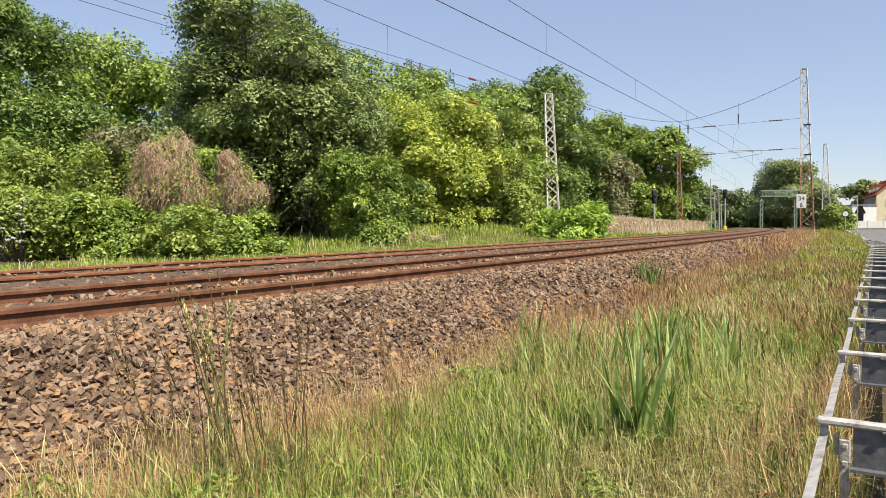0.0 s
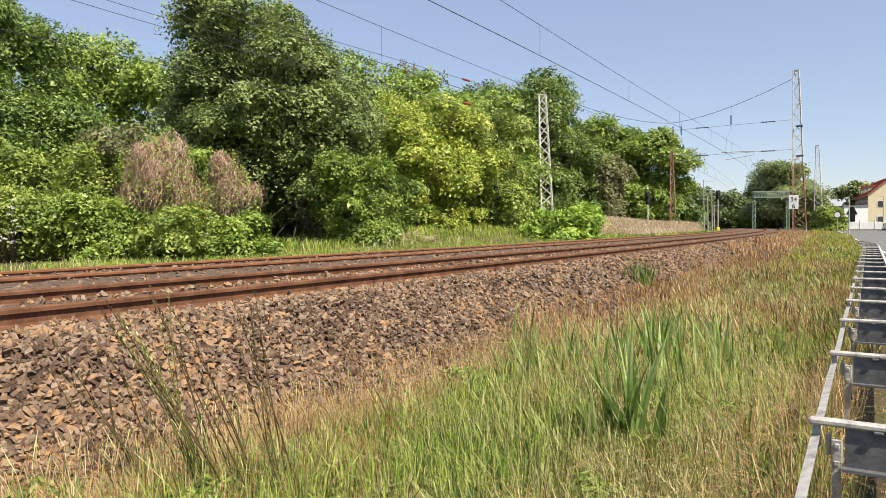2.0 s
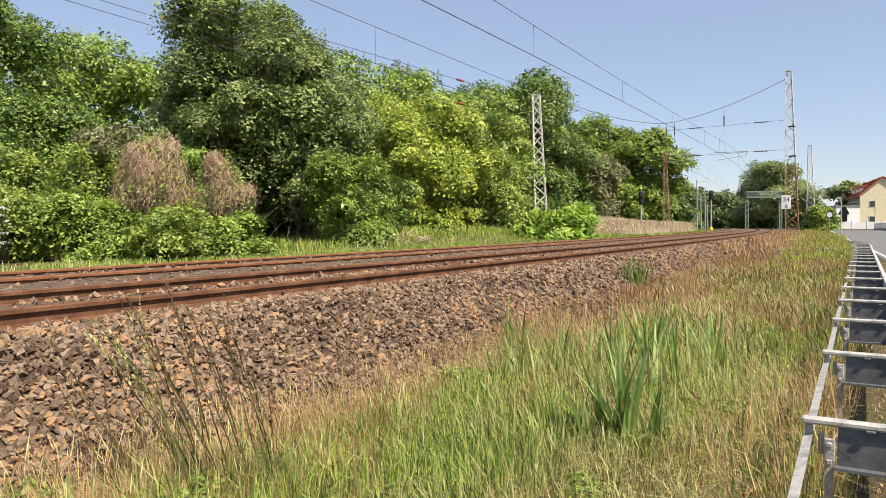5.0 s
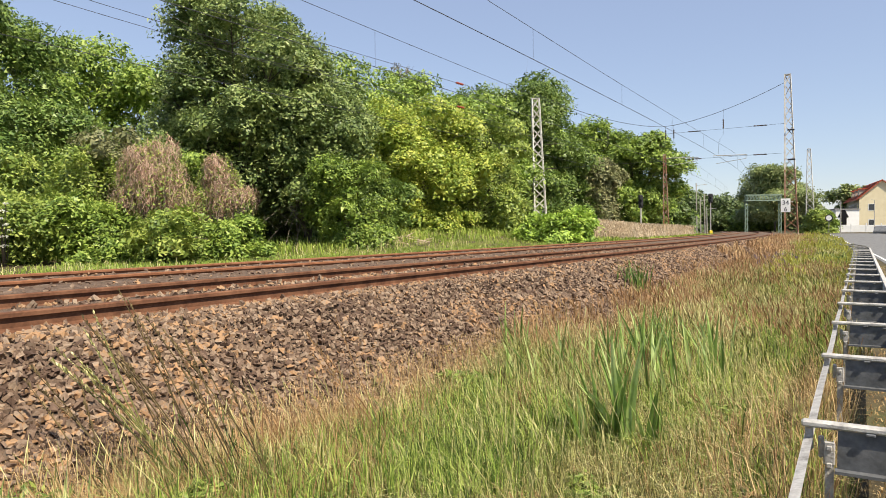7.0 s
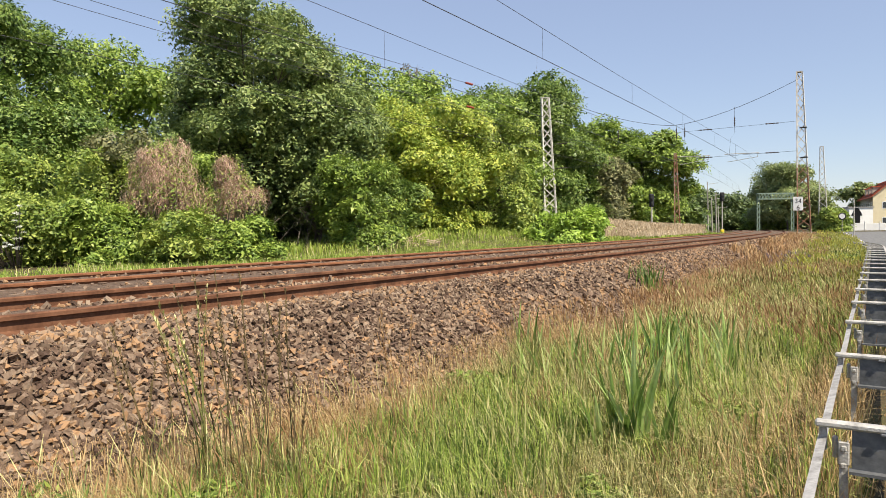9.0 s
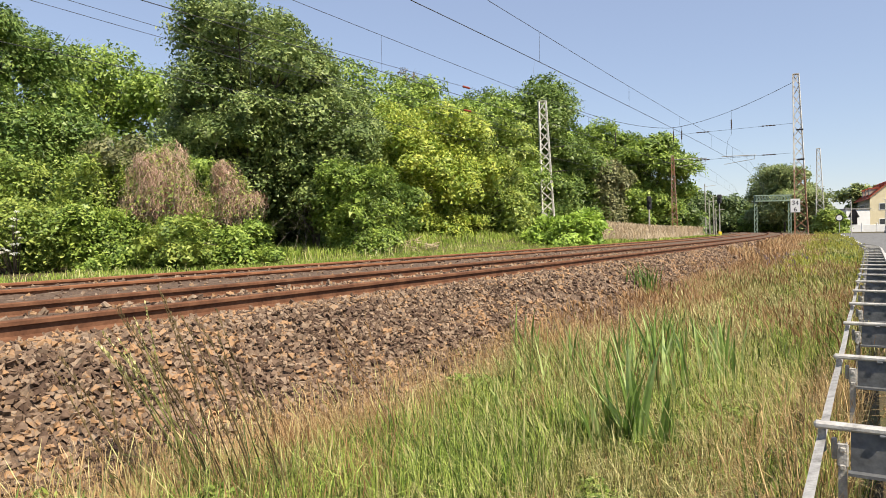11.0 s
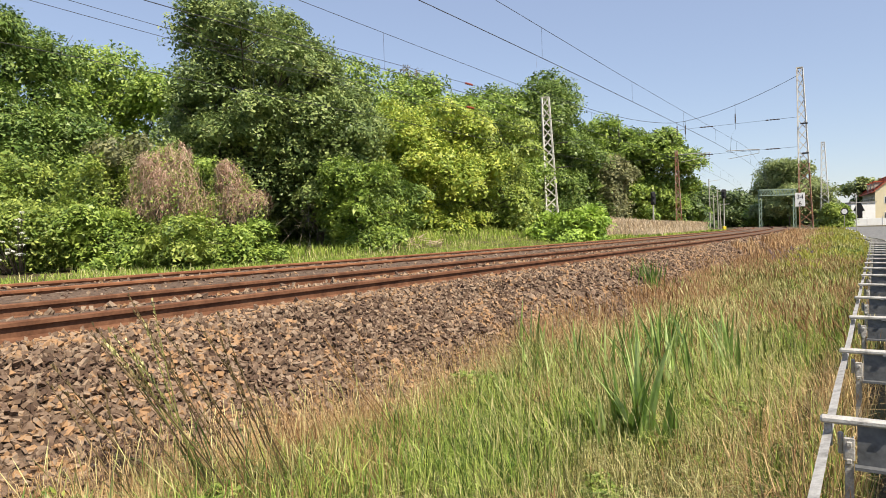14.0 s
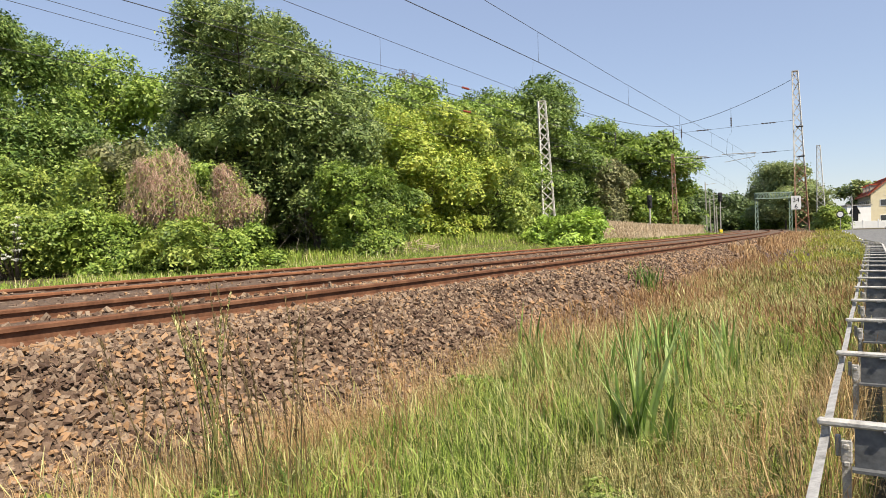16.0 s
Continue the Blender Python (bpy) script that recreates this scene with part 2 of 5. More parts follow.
def height(s, q):
    z = np.interp(q, [-6, -0.5, 0.5, 1.6, 2.6, 3.5, 4.3, 4.6, 12, 14, 18, 40, 90], [0, 0, 0.0, 0.06, 0.12, 0.22, 0.78, 0.86, 0.86, 0.82, 0.72, 0.9, 1.2])
    rise = np.where(q < 4.5, step(s, 22, 62) * step(q, -0.9, 1.2) + step(s, 62, 105) * (1 - step(q, -0.9, 1.2)), 0)
    bank = 0.95 * step(s, 16, 40) * step(q, 13.5, 25)
    return z + rise * np.maximum(0.86 - z, 0) + bank


def sheet(name, ss, qs, zf, mat, smooth=True):
    S, Q = np.meshgrid(ss, qs, indexing="ij")
    v = along(S, Q, zf(S, Q)).reshape(-1, 3)
    i = np.arange(len(ss) * len(qs)).reshape(len(ss), len(qs))
    f = np.stack([i[:-1, :-1], i[1:, :-1], i[1:, 1:], i[:-1, 1:]], -1).reshape(-1, 4)
    return np_mesh(name, v, f, mat, smooth)


# ground: one sheet to the horizon
def spread(dense, far):
    tail = [dense[-1]]
    while tail[-1] < far:
        tail.append(tail[-1] + max(0.6, (tail[-1] - dense[-1]) * 0.3))
    head = [dense[0]]
    while head[-1] > -far:
        head.append(head[-1] - max(0.6, (dense[0] - head[-1]) * 0.3))
    return np.array(head[:0:-1] + list(dense) + tail[1:])


us, vs = spread(list(np.arange(-6, 70, 0.8)), 2600), spread(list(np.arange(-3, 22, 0.3)), 2600)
U, V = np.meshgrid(us, vs, indexing="ij")
gx, gy = U * math.sin(PSI) - V * math.cos(PSI), U * math.cos(PSI) + V * math.sin(PSI)
gs, gq = plan(gx, gy)
gz = height(gs, gq) + 0.03 * np.sin(gx * 1.7 + 2 * np.sin(gy * 0.9)) * step(np.abs(gq - 2), 40, 0) * (gq > 0.6) * (gq < 3.4)
gi = np.arange(U.size).reshape(U.shape)
ground = new("ground", np_mesh("ground", np.stack([gx, gy, gz], -1).reshape(-1, 3), np.stack([gi[:-1, :-1], gi[1:, :-1], gi[1:, 1:], gi[:-1, 1:]], -1).reshape(-1, 4), M["ground"], True))
tagged(ground, "uneven meadow ground of brown soil and dry grass", "ground", kind="structure")

# road beyond the guardrail
road = new("road", sheet("road", np.arange(-60, 106, 2.0), np.array([-7.2, -5, -3, -1.15]), lambda s, q: height(s, q) + 0.02, M["asphalt"]))
tagged(road, "grey worn asphalt road beside the guardrail", "road", kind="structure")
for q0 in (-1.45,):
    ln = new("edge_line", sheet("edge_line", np.arange(-60, 100, 2.0), np.array([q0, q0 + 0.12]), lambda s, q: height(s, q) + 0.026, M["linepaint"]))
    tagged(ln, "white painted line along the road edge", "road marking", kind="structure")


# ---------- ballast, rails, sleepers ----------
def bed(s, q):
    z = np.interp(q, [3.3, 3.7, 4.52, 4.7, 5.0, 5.1, 5.22, 6.5, 6.72, 7.5, 8.3, 8.85, 10.5, 11.0, 11.8], [0.14, 0.32, 0.895, 0.94, 0.95, 0.958, 1.0, 1.0, 0.96, 0.955, 0.985, 1.015, 1.015, 0.96, 0.82])
    return np.maximum(z, height(s, q) + 0.015) + 0.012 * np.sin(s * 9 + 3 * q) * np.sin(q * 11 + s)


ballast = new("ballast_bed", sheet("ballast_bed", np.concatenate([np.arange(-20, 30, 0.25), np.arange(30, 175, 2.0)]), np.arange(3.3, 11.85, 0.14), bed, M["ballast"]))
tagged(ballast, "brown crushed-stone railway ballast bed with a steep shoulder", "ballast", kind="structure")

PROFILE = [(-0.062, 0), (0.062, 0), (0.062, 0.011), (0.02, 0.026), (0.007, 0.036), (0.007, 0.104), (0.037, 0.112), (0.037, 0.140), (0.028, 0.149),
           (-0.028, 0.149), (-0.037, 0.140), (-0.037, 0.112), (-0.007, 0.104), (-0.007, 0.036), (-0.02, 0.026), (-0.062, 0.011)]


def rail_mesh(q0, z0, mat):
    ss = np.concatenate([np.arange(-20, 60, 1.0), np.arange(60, 171, 3.0)])
    v = np.concatenate([along(s, q0 + np.array([p[0] for p in PROFILE]), z0 + np.array([p[1] for p in PROFILE])) for s in ss])
    n = len(PROFILE)
    i = np.arange(len(ss) * n).reshape(len(ss), n)
    f = np.stack([i[:-1], i[1:], np.roll(i, -1, 1)[1:], np.roll(i, -1, 1)[:-1]], -1).reshape(-1, 4)
    return np_mesh("rail", v, f, mat)


def turn(s, q, z):
    """A pose on the line: x to its right, y along it."""
    p = along(s, q, z)
    return Matrix.Translation(p.tolist()) @ Matrix.Rotation(-(PSI - CURVE * s), 4, "Z")


def railway(name, q_near, z_foot, mat, label, first, last, seed, sunk):
    t = thing(name, Matrix.Identity(4), label, "railway track")
    for dq in (0, 1.5):
        part("rail", rail_mesh(q_near + dq, z_foot, mat), mat, t)
    bm = bmesh.new()
    box(bm, (-1.3, -0.13, -0.16), (1.3, 0.13, 0.0), bevel=0.02)
    for c in (-0.75, 0.75):
        box(bm, (c - 0.17, -0.085, 0.0), (c + 0.17, 0.085, 0.012))
        for sx in (-0.1, 0.1):
            box(bm, (c + sx - 0.03, -0.06, 0.012), (c + sx + 0.03, 0.06, 0.03), bevel=0.008)
    me = None
    r = random.Random(seed)
    s = first
    while s < last:
        if me is None:
            o = part("sleeper", bm, M["sleeper"], t)
            me = o.data
        else:
            o = new("sleeper", me)
            o.parent = t
        o.matrix_basis = turn(s, q_near + 0.75, z_foot + sunk) @ pose(r.uniform(-0.03, 0.03), 0, r.uniform(-0.006, 0.0), 0, 0, r.uniform(-1, 1))
        s += 0.63
    return t


railway("main_track", RAIL, 0.963, M["rust"], "rust-brown main railway track on brown stone ballast", -6.0, 75.0, 1, -0.024)
railway("side_track", RAIL + 3.83, 0.935, M["rust2"], "orange-rusted siding track half sunk in weeds", -6.0, 75.0, 2, 0.062)


# stones: angular broken blocks
BLOCK = np.array([(x, y, z) for x in (-1, 1) for y in (-1, 1) for z in (-1, 1)], float)
BLOCK_F = np.array([(0, 1, 3), (0, 3, 2), (4, 6, 7), (4, 7, 5), (0, 4, 5), (0, 5, 1), (2, 3, 7), (2, 7, 6), (0, 2, 6), (0, 6, 4), (1, 5, 7), (1, 7, 3)])


def lumps(n, size, r):
    """n angular stones round the origin: rows of 8 corners."""
    v = np.repeat(BLOCK[None], n, 0) * (0.70 + 0.46 * r.uniform(-1, 1, (n, 8, 3)))
    v *= r.uniform(0.6, 1.2, (n, 1, 3)) * np.array([1.25, 0.95, 0.68]) * size[:, None, None]
    a = r.standard_normal((n, 4)) * np.array([1.4, 0.6, 0.6, 1.4])
    a /= np.linalg.norm(a, axis=1, keepdims=True)
    w, x, y, z = a.T
    R = np.stack([1 - 2 * (y * y + z * z), 2 * (x * y - z * w), 2 * (x * z + y * w), 2 * (x * y + z * w), 1 - 2 * (x * x + z * z), 2 * (y * z - x * w), 2 * (x * z - y * w), 2 * (y * z + x * w), 1 - 2 * (x * x + y * y)], -1).reshape(n, 3, 3)
    return np.einsum("nij,nkj->nki", R, v)


def stones(name, n, s0, s1, q0, q1, size, lift, seed):
    r = np.random.default_rng(seed)
    s, q = r.uniform(s0, s1, n), r.uniform(q0, q1, n)
    for rq in (RAIL, RAIL + 1.5, RAIL + 3.83, RAIL + 5.33):
        keep = np.abs(q - rq) > 0.075
        s, q = s[keep], q[keep]
    n = len(s)
    v = lumps(n, r.uniform(0.6, 1.25, n) * size, r) + along(s, q, bed(s, q) + lift + r.uniform(-0.02, 0.024, n))[:, None]
    f = (BLOCK_F[None] + 8 * np.arange(n)[:, None, None]).reshape(-1, 3)
    ob = new(name, np_mesh(name, v.reshape(-1, 3), f, M["stone"]))
    ob.parent = ballast
    return tagged(ob, "loose brown crushed stones", kind="stuff")


def loose_stones(n):
    """Single stones along the stretch that the camera passes nearest."""
    r = np.random.default_rng(19)
    shapes = [np_mesh("stone", v, BLOCK_F, M["stone_part"]) for v in lumps(10, np.full(10, 0.029), r)]
    for i in range(n):
        s, q = r.uniform(1.2, 4.2), r.uniform(3.75, 4.95)
        o = new("stone", shapes[i % 10])
        o.parent = ballast
        o.matrix_basis = Matrix.Translation(along(s, q, float(bed(s, q)) + 0.022).tolist()) @ pose(0, 0, 0, r.uniform(-25, 25), r.uniform(-25, 25), r.uniform(0, 360))


stones("crushed_stone", 19000, -0.3, 8.5, 3.3, 5.08, 0.0255, 0.010, 11)
stones("crushed_stone", 11500, 8.5, 26, 3.3, 5.08, 0.034, 0.010, 12)
stones("crushed_stone", 4200, 26, 72, 3.3, 5.08, 0.068, 0.010, 13)
stones("crushed_stone", 7500, -1.0, 32, 5.2, 7.6, 0.032, -0.004, 14)
stones("crushed_stone", 5000, -1.0, 34, 7.4, 11.2, 0.026, -0.006, 15)
loose_stones(300)
stones("crushed_stone", 3500, -12, -0.3, 3.3, 5.08, 0.036, 0.010, 16)


# ---------- guardrail ----------
GA = 0.5586
G_DIR, G_RIGHT = Vector((math.sin(GA), math.cos(GA), 0)), Vector((math.cos(GA), -math.sin(GA), 0))
G_TURN = Matrix(((G_RIGHT.x, G_DIR.x, 0, 0), (G_RIGHT.y, G_DIR.y, 0, 0), (0, 0, 1, 0), (0, 0, 0, 1)))


def guard_path(n):
    """Left end of the spacers n metres along; it swings left at the far end."""
    side = -0.012 * max(0.0, n - 36) ** 2
    return Vector((-0.276, 0, 0.004)) + G_DIR * n + G_RIGHT * side


def guardrail():
    t = thing("guardrail", Matrix.Identity(4), "weathered grey steel guardrail with spacer brackets, overgrown by grass", "guardrail")
    bm = bmesh.new()   # spacer: folded sheet with a rolled top edge
    box(bm, (0, -0.024, -0.034), (0.56, 0.024, 0.0), bevel=0.01)
    bm.to_mesh(me_top := bpy.data.meshes.new("top_bar"))
    bm.free()
    me_top.materials.append(M["zinc"])
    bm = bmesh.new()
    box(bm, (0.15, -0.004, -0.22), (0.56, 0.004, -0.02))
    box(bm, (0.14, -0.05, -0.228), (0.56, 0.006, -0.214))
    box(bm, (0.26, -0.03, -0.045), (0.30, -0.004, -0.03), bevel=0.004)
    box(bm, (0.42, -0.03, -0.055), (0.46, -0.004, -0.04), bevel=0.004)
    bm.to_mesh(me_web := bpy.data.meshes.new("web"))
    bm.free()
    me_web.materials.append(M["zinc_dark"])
    bm = bmesh.new()   # sigma post with its head plate
    for x0, x1, y0, y1 in ((-0.018, 0.018, -0.03, -0.025), (-0.018, -0.013, -0.03, 0.03), (0.013, 0.018, -0.03, 0.03)):
        box(bm, (x0, y0, -0.88), (x1, y1, -0.10))
    box(bm, (-0.024, -0.04, -0.2), (0.024, -0.028, -0.09), bevel=0.006)
    for z in (-0.12, -0.2):
        box(bm, (-0.012, -0.048, z - 0.012), (0.012, -0.034, z + 0.012), bevel=0.004)
    bm.to_mesh(me_post := bpy.data.meshes.new("post"))
    bm.free()
    me_post.materials.append(M["zinc"])
    bm = bmesh.new()
    box(bm, (0.015, -0.02, -0.15), (0.05, 0.02, -0.04), bevel=0.006)
    box(bm, (0.07, -0.015, -0.18), (0.095, 0.015, -0.08), bevel=0.006)
    bm.to_mesh(me_clip := bpy.data.meshes.new("clamp"))
    bm.free()
    me_clip.materials.append(M["zinc"])
    r = random.Random(4)
    for i in range(-8, 29):
        n = 3.81 + 2.0 * i
        m = Matrix.Translation(guard_path(n) + Vector((0, 0, 0.748))) @ G_TURN @ pose(0, 0, 0, 0, r.uniform(-0.5, 0.5), r.uniform(-0.8, 0.8))
        sp = new("spacer", me_top)
        sp.parent, sp.matrix_basis = t, m
        w = new("web", me_web)
        w.parent = sp
        p = new("post", me_post)
        p.parent, p.matrix_basis = t, m @ pose(0.118, 0.02, 0)
        c = new("clamp", me_clip)
        c.parent, c.matrix_basis = t, m @ pose(0.0, 0.03, 0)
    ns = np.arange(-14, 62, 1.0)
    # tension strap along the post side
    bm = bmesh.new()
    rows = []
    for k, n in enumerate(ns):
        p = guard_path(n) + G_RIGHT * 0.03
        z = 0.655 + 0.012 * math.sin(n * 1.57 + 0.4)
        rows.append([bm.verts.new(p + G_RIGHT * a + Vector((0, 0, z + b))) for a, b in ((-0.021, -0.004), (-0.021, -0.009), (0.019, 0.003), (0.019, 0.008))])
    for a, b in zip(rows, rows[1:]):
        for j in range(4):
            bm.faces.new((a[j], b[j], b[(j + 1) % 4], a[(j + 1) % 4]))
    part("strap", bm, M["zinc"], t, "flat pale steel strap")
    # beam on the road side
    prof = [(0.0, 0.0), (0.03, -0.01), (0.08, -0.05), (0.08, -0.1), (0.01, -0.14), (0.01, -0.17), (0.08, -0.21), (0.08, -0.26), (0.03, -0.30), (0.0, -0.31)]
    prof = prof + [(a - 0.004, b) for a, b in prof[::-1]]
    bm = bmesh.new()
    rows = []
    for n in ns:
        p = guard_path(n) + G_RIGHT * 0.565 + Vector((0, 0, 0.752))
        rows.append([bm.verts.new(p + G_RIGHT * a + Vector((0, 0, b))) for a, b in prof])
    for a, b in zip(rows, rows[1:]):
        for j in range(len(prof)):
            k = (j + 1) % len(prof)
            bm.faces.new((a[j], b[j], b[k], a[k]))
    part("beam", bm, M["zinc"], t)


guardrail()


# ---------- grass ----------
def blades(s, q, h, w, lean, r, base=None):
    """Grass blades: base pair, middle pair and tip, bending down the wind. Rows of 5 corners, 3 faces."""
    n = len(s)
    b = along(s, q, height(s, q) - 0.02) if base is None else base
    a = r.uniform(0, 2 * np.pi, n)
    d = np.stack([np.cos(a), np.sin(a), np.zeros(n)], -1) * (w / 2)[:, None]
    wind = np.array([-0.3, 0.1, 0.0])
    la = r.uniform(0, 2 * np.pi, n)
    off = (np.stack([np.cos(la), np.sin(la), np.zeros(n)], -1) + wind) * (lean * h)[:, None]
    up = np.array([0, 0, 1.0])
    mid = b + off * 0.32 + up * (h * 0.62)[:, None]
    tip = b + off + up * (h * np.maximum(0.25, 1 - 0.5 * lean))[:, None]
    v = np.stack([b - d, b + d, mid + d * 0.8, mid - d * 0.8, tip], 1)
    f = np.array([[0, 1, 2], [0, 2, 3], [3, 2, 4]])
    return v.reshape(-1, 3), (f[None] + 5 * np.arange(n)[:, None, None]).reshape(-1, 3)


def patch(s, q, salt):
    """Slow patchiness, 0 to 1."""
    a = np.sin(s * 0.9 + salt + 1.7 * np.sin(q * 1.3 + salt)) * np.sin(q * 2.1 - s * 0.37 + 2 * salt)
    b = np.sin(s * 3.1 + 2.3 * salt + q * 1.9) * np.sin(q * 4.3 - s * 1.7 + salt)
    return step(a + 0.45 * b, -0.6, 0.55)


def meadow(name, label, n, s0, s1, q0, q1, h, w, lean, mat, seed, salt, share=1.0, power=1.0):
    r = np.random.default_rng(seed)
    s, q = s0 + (s1 - s0) * r.uniform(0, 1, n) ** power, r.uniform(q0, q1, n)
    keep = patch(s, q, salt) > r.uniform(0, 1, n) * 1.0 - (share - 1)
    s, q = s[keep], q[keep]
    p = along(s, q)
    side = math.cos(GA) * (p[:, 0] + 0.267) - math.sin(GA) * p[:, 1]    # metres to the right of the guardrail's edge
    keep = side > 0.12 if name == "cut_grass" else (side < 0.1 + 0.12 * r.uniform(0, 1, len(s)) ** 2) | (s > 36)
    s, q = s[keep], q[keep]
    k = len(s)
    v, f = blades(s, q, r.uniform(0.3, 1.15, k) * h, r.uniform(0.5, 1.5, k) * w, r.uniform(0.05, 1.0, k) ** 0.8 * lean, r)
    ob = new(name, np_mesh(name, v, f, mat))
    return tagged(ob, label, "grass", kind="stuff")


def seed_heads(name, label, n, s0, s1, q0, q1, h, mat, seed, wide=0.012, salt=0.0, share=1.0):
    """Thin stems that carry a slim panicle: 3 faces of stem and 4 of head."""
    r = np.random.default_rng(seed)
    s, q = r.uniform(s0, s1, n), r.uniform(q0, q1, n)
    keep = patch(s, q, salt) > r.uniform(0, 1, n) - (share - 1)
    s, q = s[keep], q[keep]
    n = len(s)
    hh = r.uniform(0.6, 1.1, n) * h
    b = along(s, q, height(s, q) - 0.02)
    la = r.uniform(0, 2 * np.pi, n)
    off = (np.stack([np.cos(la), np.sin(la), np.zeros(n)], -1) + np.array([-0.5, 0.1, 0])) * (hh * r.uniform(0.03, 0.3, n))[:, None]
    up = np.array([0, 0, 1.0])
    neck = b + off * 0.75 + up * (hh * 0.76)[:, None]
    tip = b + off * 1.25 + up * (hh * 0.98)[:, None]
    midp = (neck * 0.55 + tip * 0.45)
    a = r.uniform(0, np.pi, n)
    d = np.stack([np.cos(a), np.sin(a), np.zeros(n)], -1)
    e = np.stack([-np.sin(a), np.cos(a), np.zeros(n)], -1)
    th = max(0.0009, wide * 0.14)
    v = np.stack([b - d * th, b + d * th, neck + d * th, neck - d * th, midp + d * wide, midp - d * wide, tip, midp + e * wide, midp - e * wide], 1)
    f = np.array([[0, 1, 2], [0, 2, 3], [3, 2, 4], [3, 4, 5], [5, 4, 6], [2, 7, 6], [2, 6, 8]])
    ob = new(name, np_mesh(name, v.reshape(-1, 3), (f[None] + 9 * np.arange(n)[:, None, None]).reshape(-1, 3), mat))
    return tagged(ob, label, "grass", kind="stuff")


GREEN, PALE, DRY, RED = M["grass_green"], M["grass_pale"], M["grass_dry"], M["grass_red"]
L_G, L_P, L_D, L_R = ("fresh green wild grass beside the ballast", "pale seeding wild grass beside the ballast",
                      "straw-coloured dry grass along the ballast toe", "red-brown seeding grass beside the guardrail")
meadow("green_grass", L_G, 38000, 1.0, 7, 0.1, 3.0, 0.36, 0.0058, 1.1, GREEN, 21, 0.3, 1.0)
meadow("pale_grass", L_P, 36000, 1.0, 7, 0.0, 3.3, 0.34, 0.0046, 1.2, PALE, 22, 1.9, 1.2)
meadow("dry_grass", L_D, 28000, 0.8, 8, 2.0, 3.8, 0.21, 0.003, 1.3, DRY, 23, 3.1, 1.1)
meadow("dry_grass", L_D, 24000, 1.2, 10, 2.5, 3.65, 0.30, 0.0036, 0.9, DRY, 81, 2.2, 1.35)
meadow("dry_grass", L_D, 15000, 1.0, 9, 0.0, 2.6, 0.25, 0.005, 1.5, DRY, 53, 5.1, 1.0)
meadow("green_grass", L_G, 8500, 1.9, 5.0, 1.7, 3.0, 0.42, 0.0058, 0.6, GREEN, 88, 1.2, 1.1)
meadow("dry_grass", L_D, 9000, 1.2, 4.2, 2.55, 3.4, 0.34, 0.004, 0.8, DRY, 89, 2.6, 1.3)
meadow("red_grass", L_R, 5000, 1.5, 20, 0.2, 0.8, 0.55, 0.007, 0.8, DRY, 55, 4.4, 1.2)
meadow("green_grass", L_G, 7000, 1.5, 20, 0.25, 0.8, 0.55, 0.009, 0.35, GREEN, 56, 0.4, 1.0)
meadow("red_grass", L_R, 13000, 1.5, 9, 0.1, 1.5, 0.34, 0.005, 0.7, RED, 24, 4.4, 0.8)
meadow("green_grass", L_G, 32000, 7, 20, -0.1, 2.7, 0.36, 0.011, 0.7, GREEN, 25, 0.3, 0.9)
meadow("pale_grass", L_P, 32000, 7, 20, -0.1, 3.3, 0.36, 0.009, 0.8, PALE, 26, 1.9, 1.1)
meadow("red_grass", "red-brown seeding grass along the ballast toe", 26000, 7.5, 30, 2.0, 3.8, 0.32, 0.008, 0.6, RED, 27, 4.0, 1.15)
meadow("dry_grass", L_D, 26000, 7, 26, 1.4, 3.8, 0.30, 0.009, 0.8, DRY, 28, 3.1, 0.9)
meadow("green_grass", "fresh green grass of the far meadow", 22000, 20, 60, -0.2, 2.6, 0.36, 0.03, 0.5, GREEN, 29, 0.3, 1.0)
meadow("pale_grass", "pale grass of the far meadow", 20000, 20, 60, -0.2, 3.0, 0.38, 0.03, 0.5, PALE, 30, 1.9, 1.1)
meadow("red_grass", "red-brown grass of the far meadow", 18000, 26, 66, 1.6, 4.4, 0.42, 0.03, 0.45, RED, 31, 4.0, 1.1)
meadow("verge_grass", "sunlit green grass verge behind the siding", 42000, -6, 45, 11.2, 19, 0.22, 0.015, 0.8, M["grass_verge"], 32, 2.3, 1.2, 0.8)
meadow("verge_grass", "pale dry grass along the siding", 9000, -6, 45, 10.7, 12.4, 0.15, 0.011, 0.9, DRY, 33, 5.3, 1.0, 0.8)
meadow("verge_grass", "pale seeding grass behind the siding", 9000, -6, 60, 13, 19, 0.3, 0.012, 0.7, PALE, 54, 0.7, 0.9, 0.8)
meadow("verge_grass", "sunlit green grass verge behind the siding", 11000, 40, 90, 11.2, 24, 0.36, 0.08, 0.5, M["grass_verge"], 34, 2.3, 1.2)
meadow("verge_grass", "tall green grass on the bank below the wood", 16000, 12, 60, 18.5, 29, 0.5, 0.045, 0.5, M["grass_verge"], 58, 2.3, 1.3, 0.9)
meadow("verge_grass", "pale seeding grass on the bank below the wood", 6000, 12, 60, 17, 29, 0.45, 0.025, 0.6, PALE, 59, 0.7, 1.2, 0.9)
meadow("green_grass", L_G, 11000, -9, 0.7, -0.3, 3.3, 0.34, 0.013, 1.0, GREEN, 71, 0.3, 1.3)
meadow("pale_grass", L_P, 11000, -9, 0.7, -0.3, 3.5, 0.34, 0.011, 1.0, PALE, 72, 1.9, 1.3)
meadow("cut_grass", "short dry mown grass under the guardrail", 9000, -9, 1.2, -1.2, 0.2, 0.07, 0.012, 0.9, DRY, 36, 2.0, 1.7)
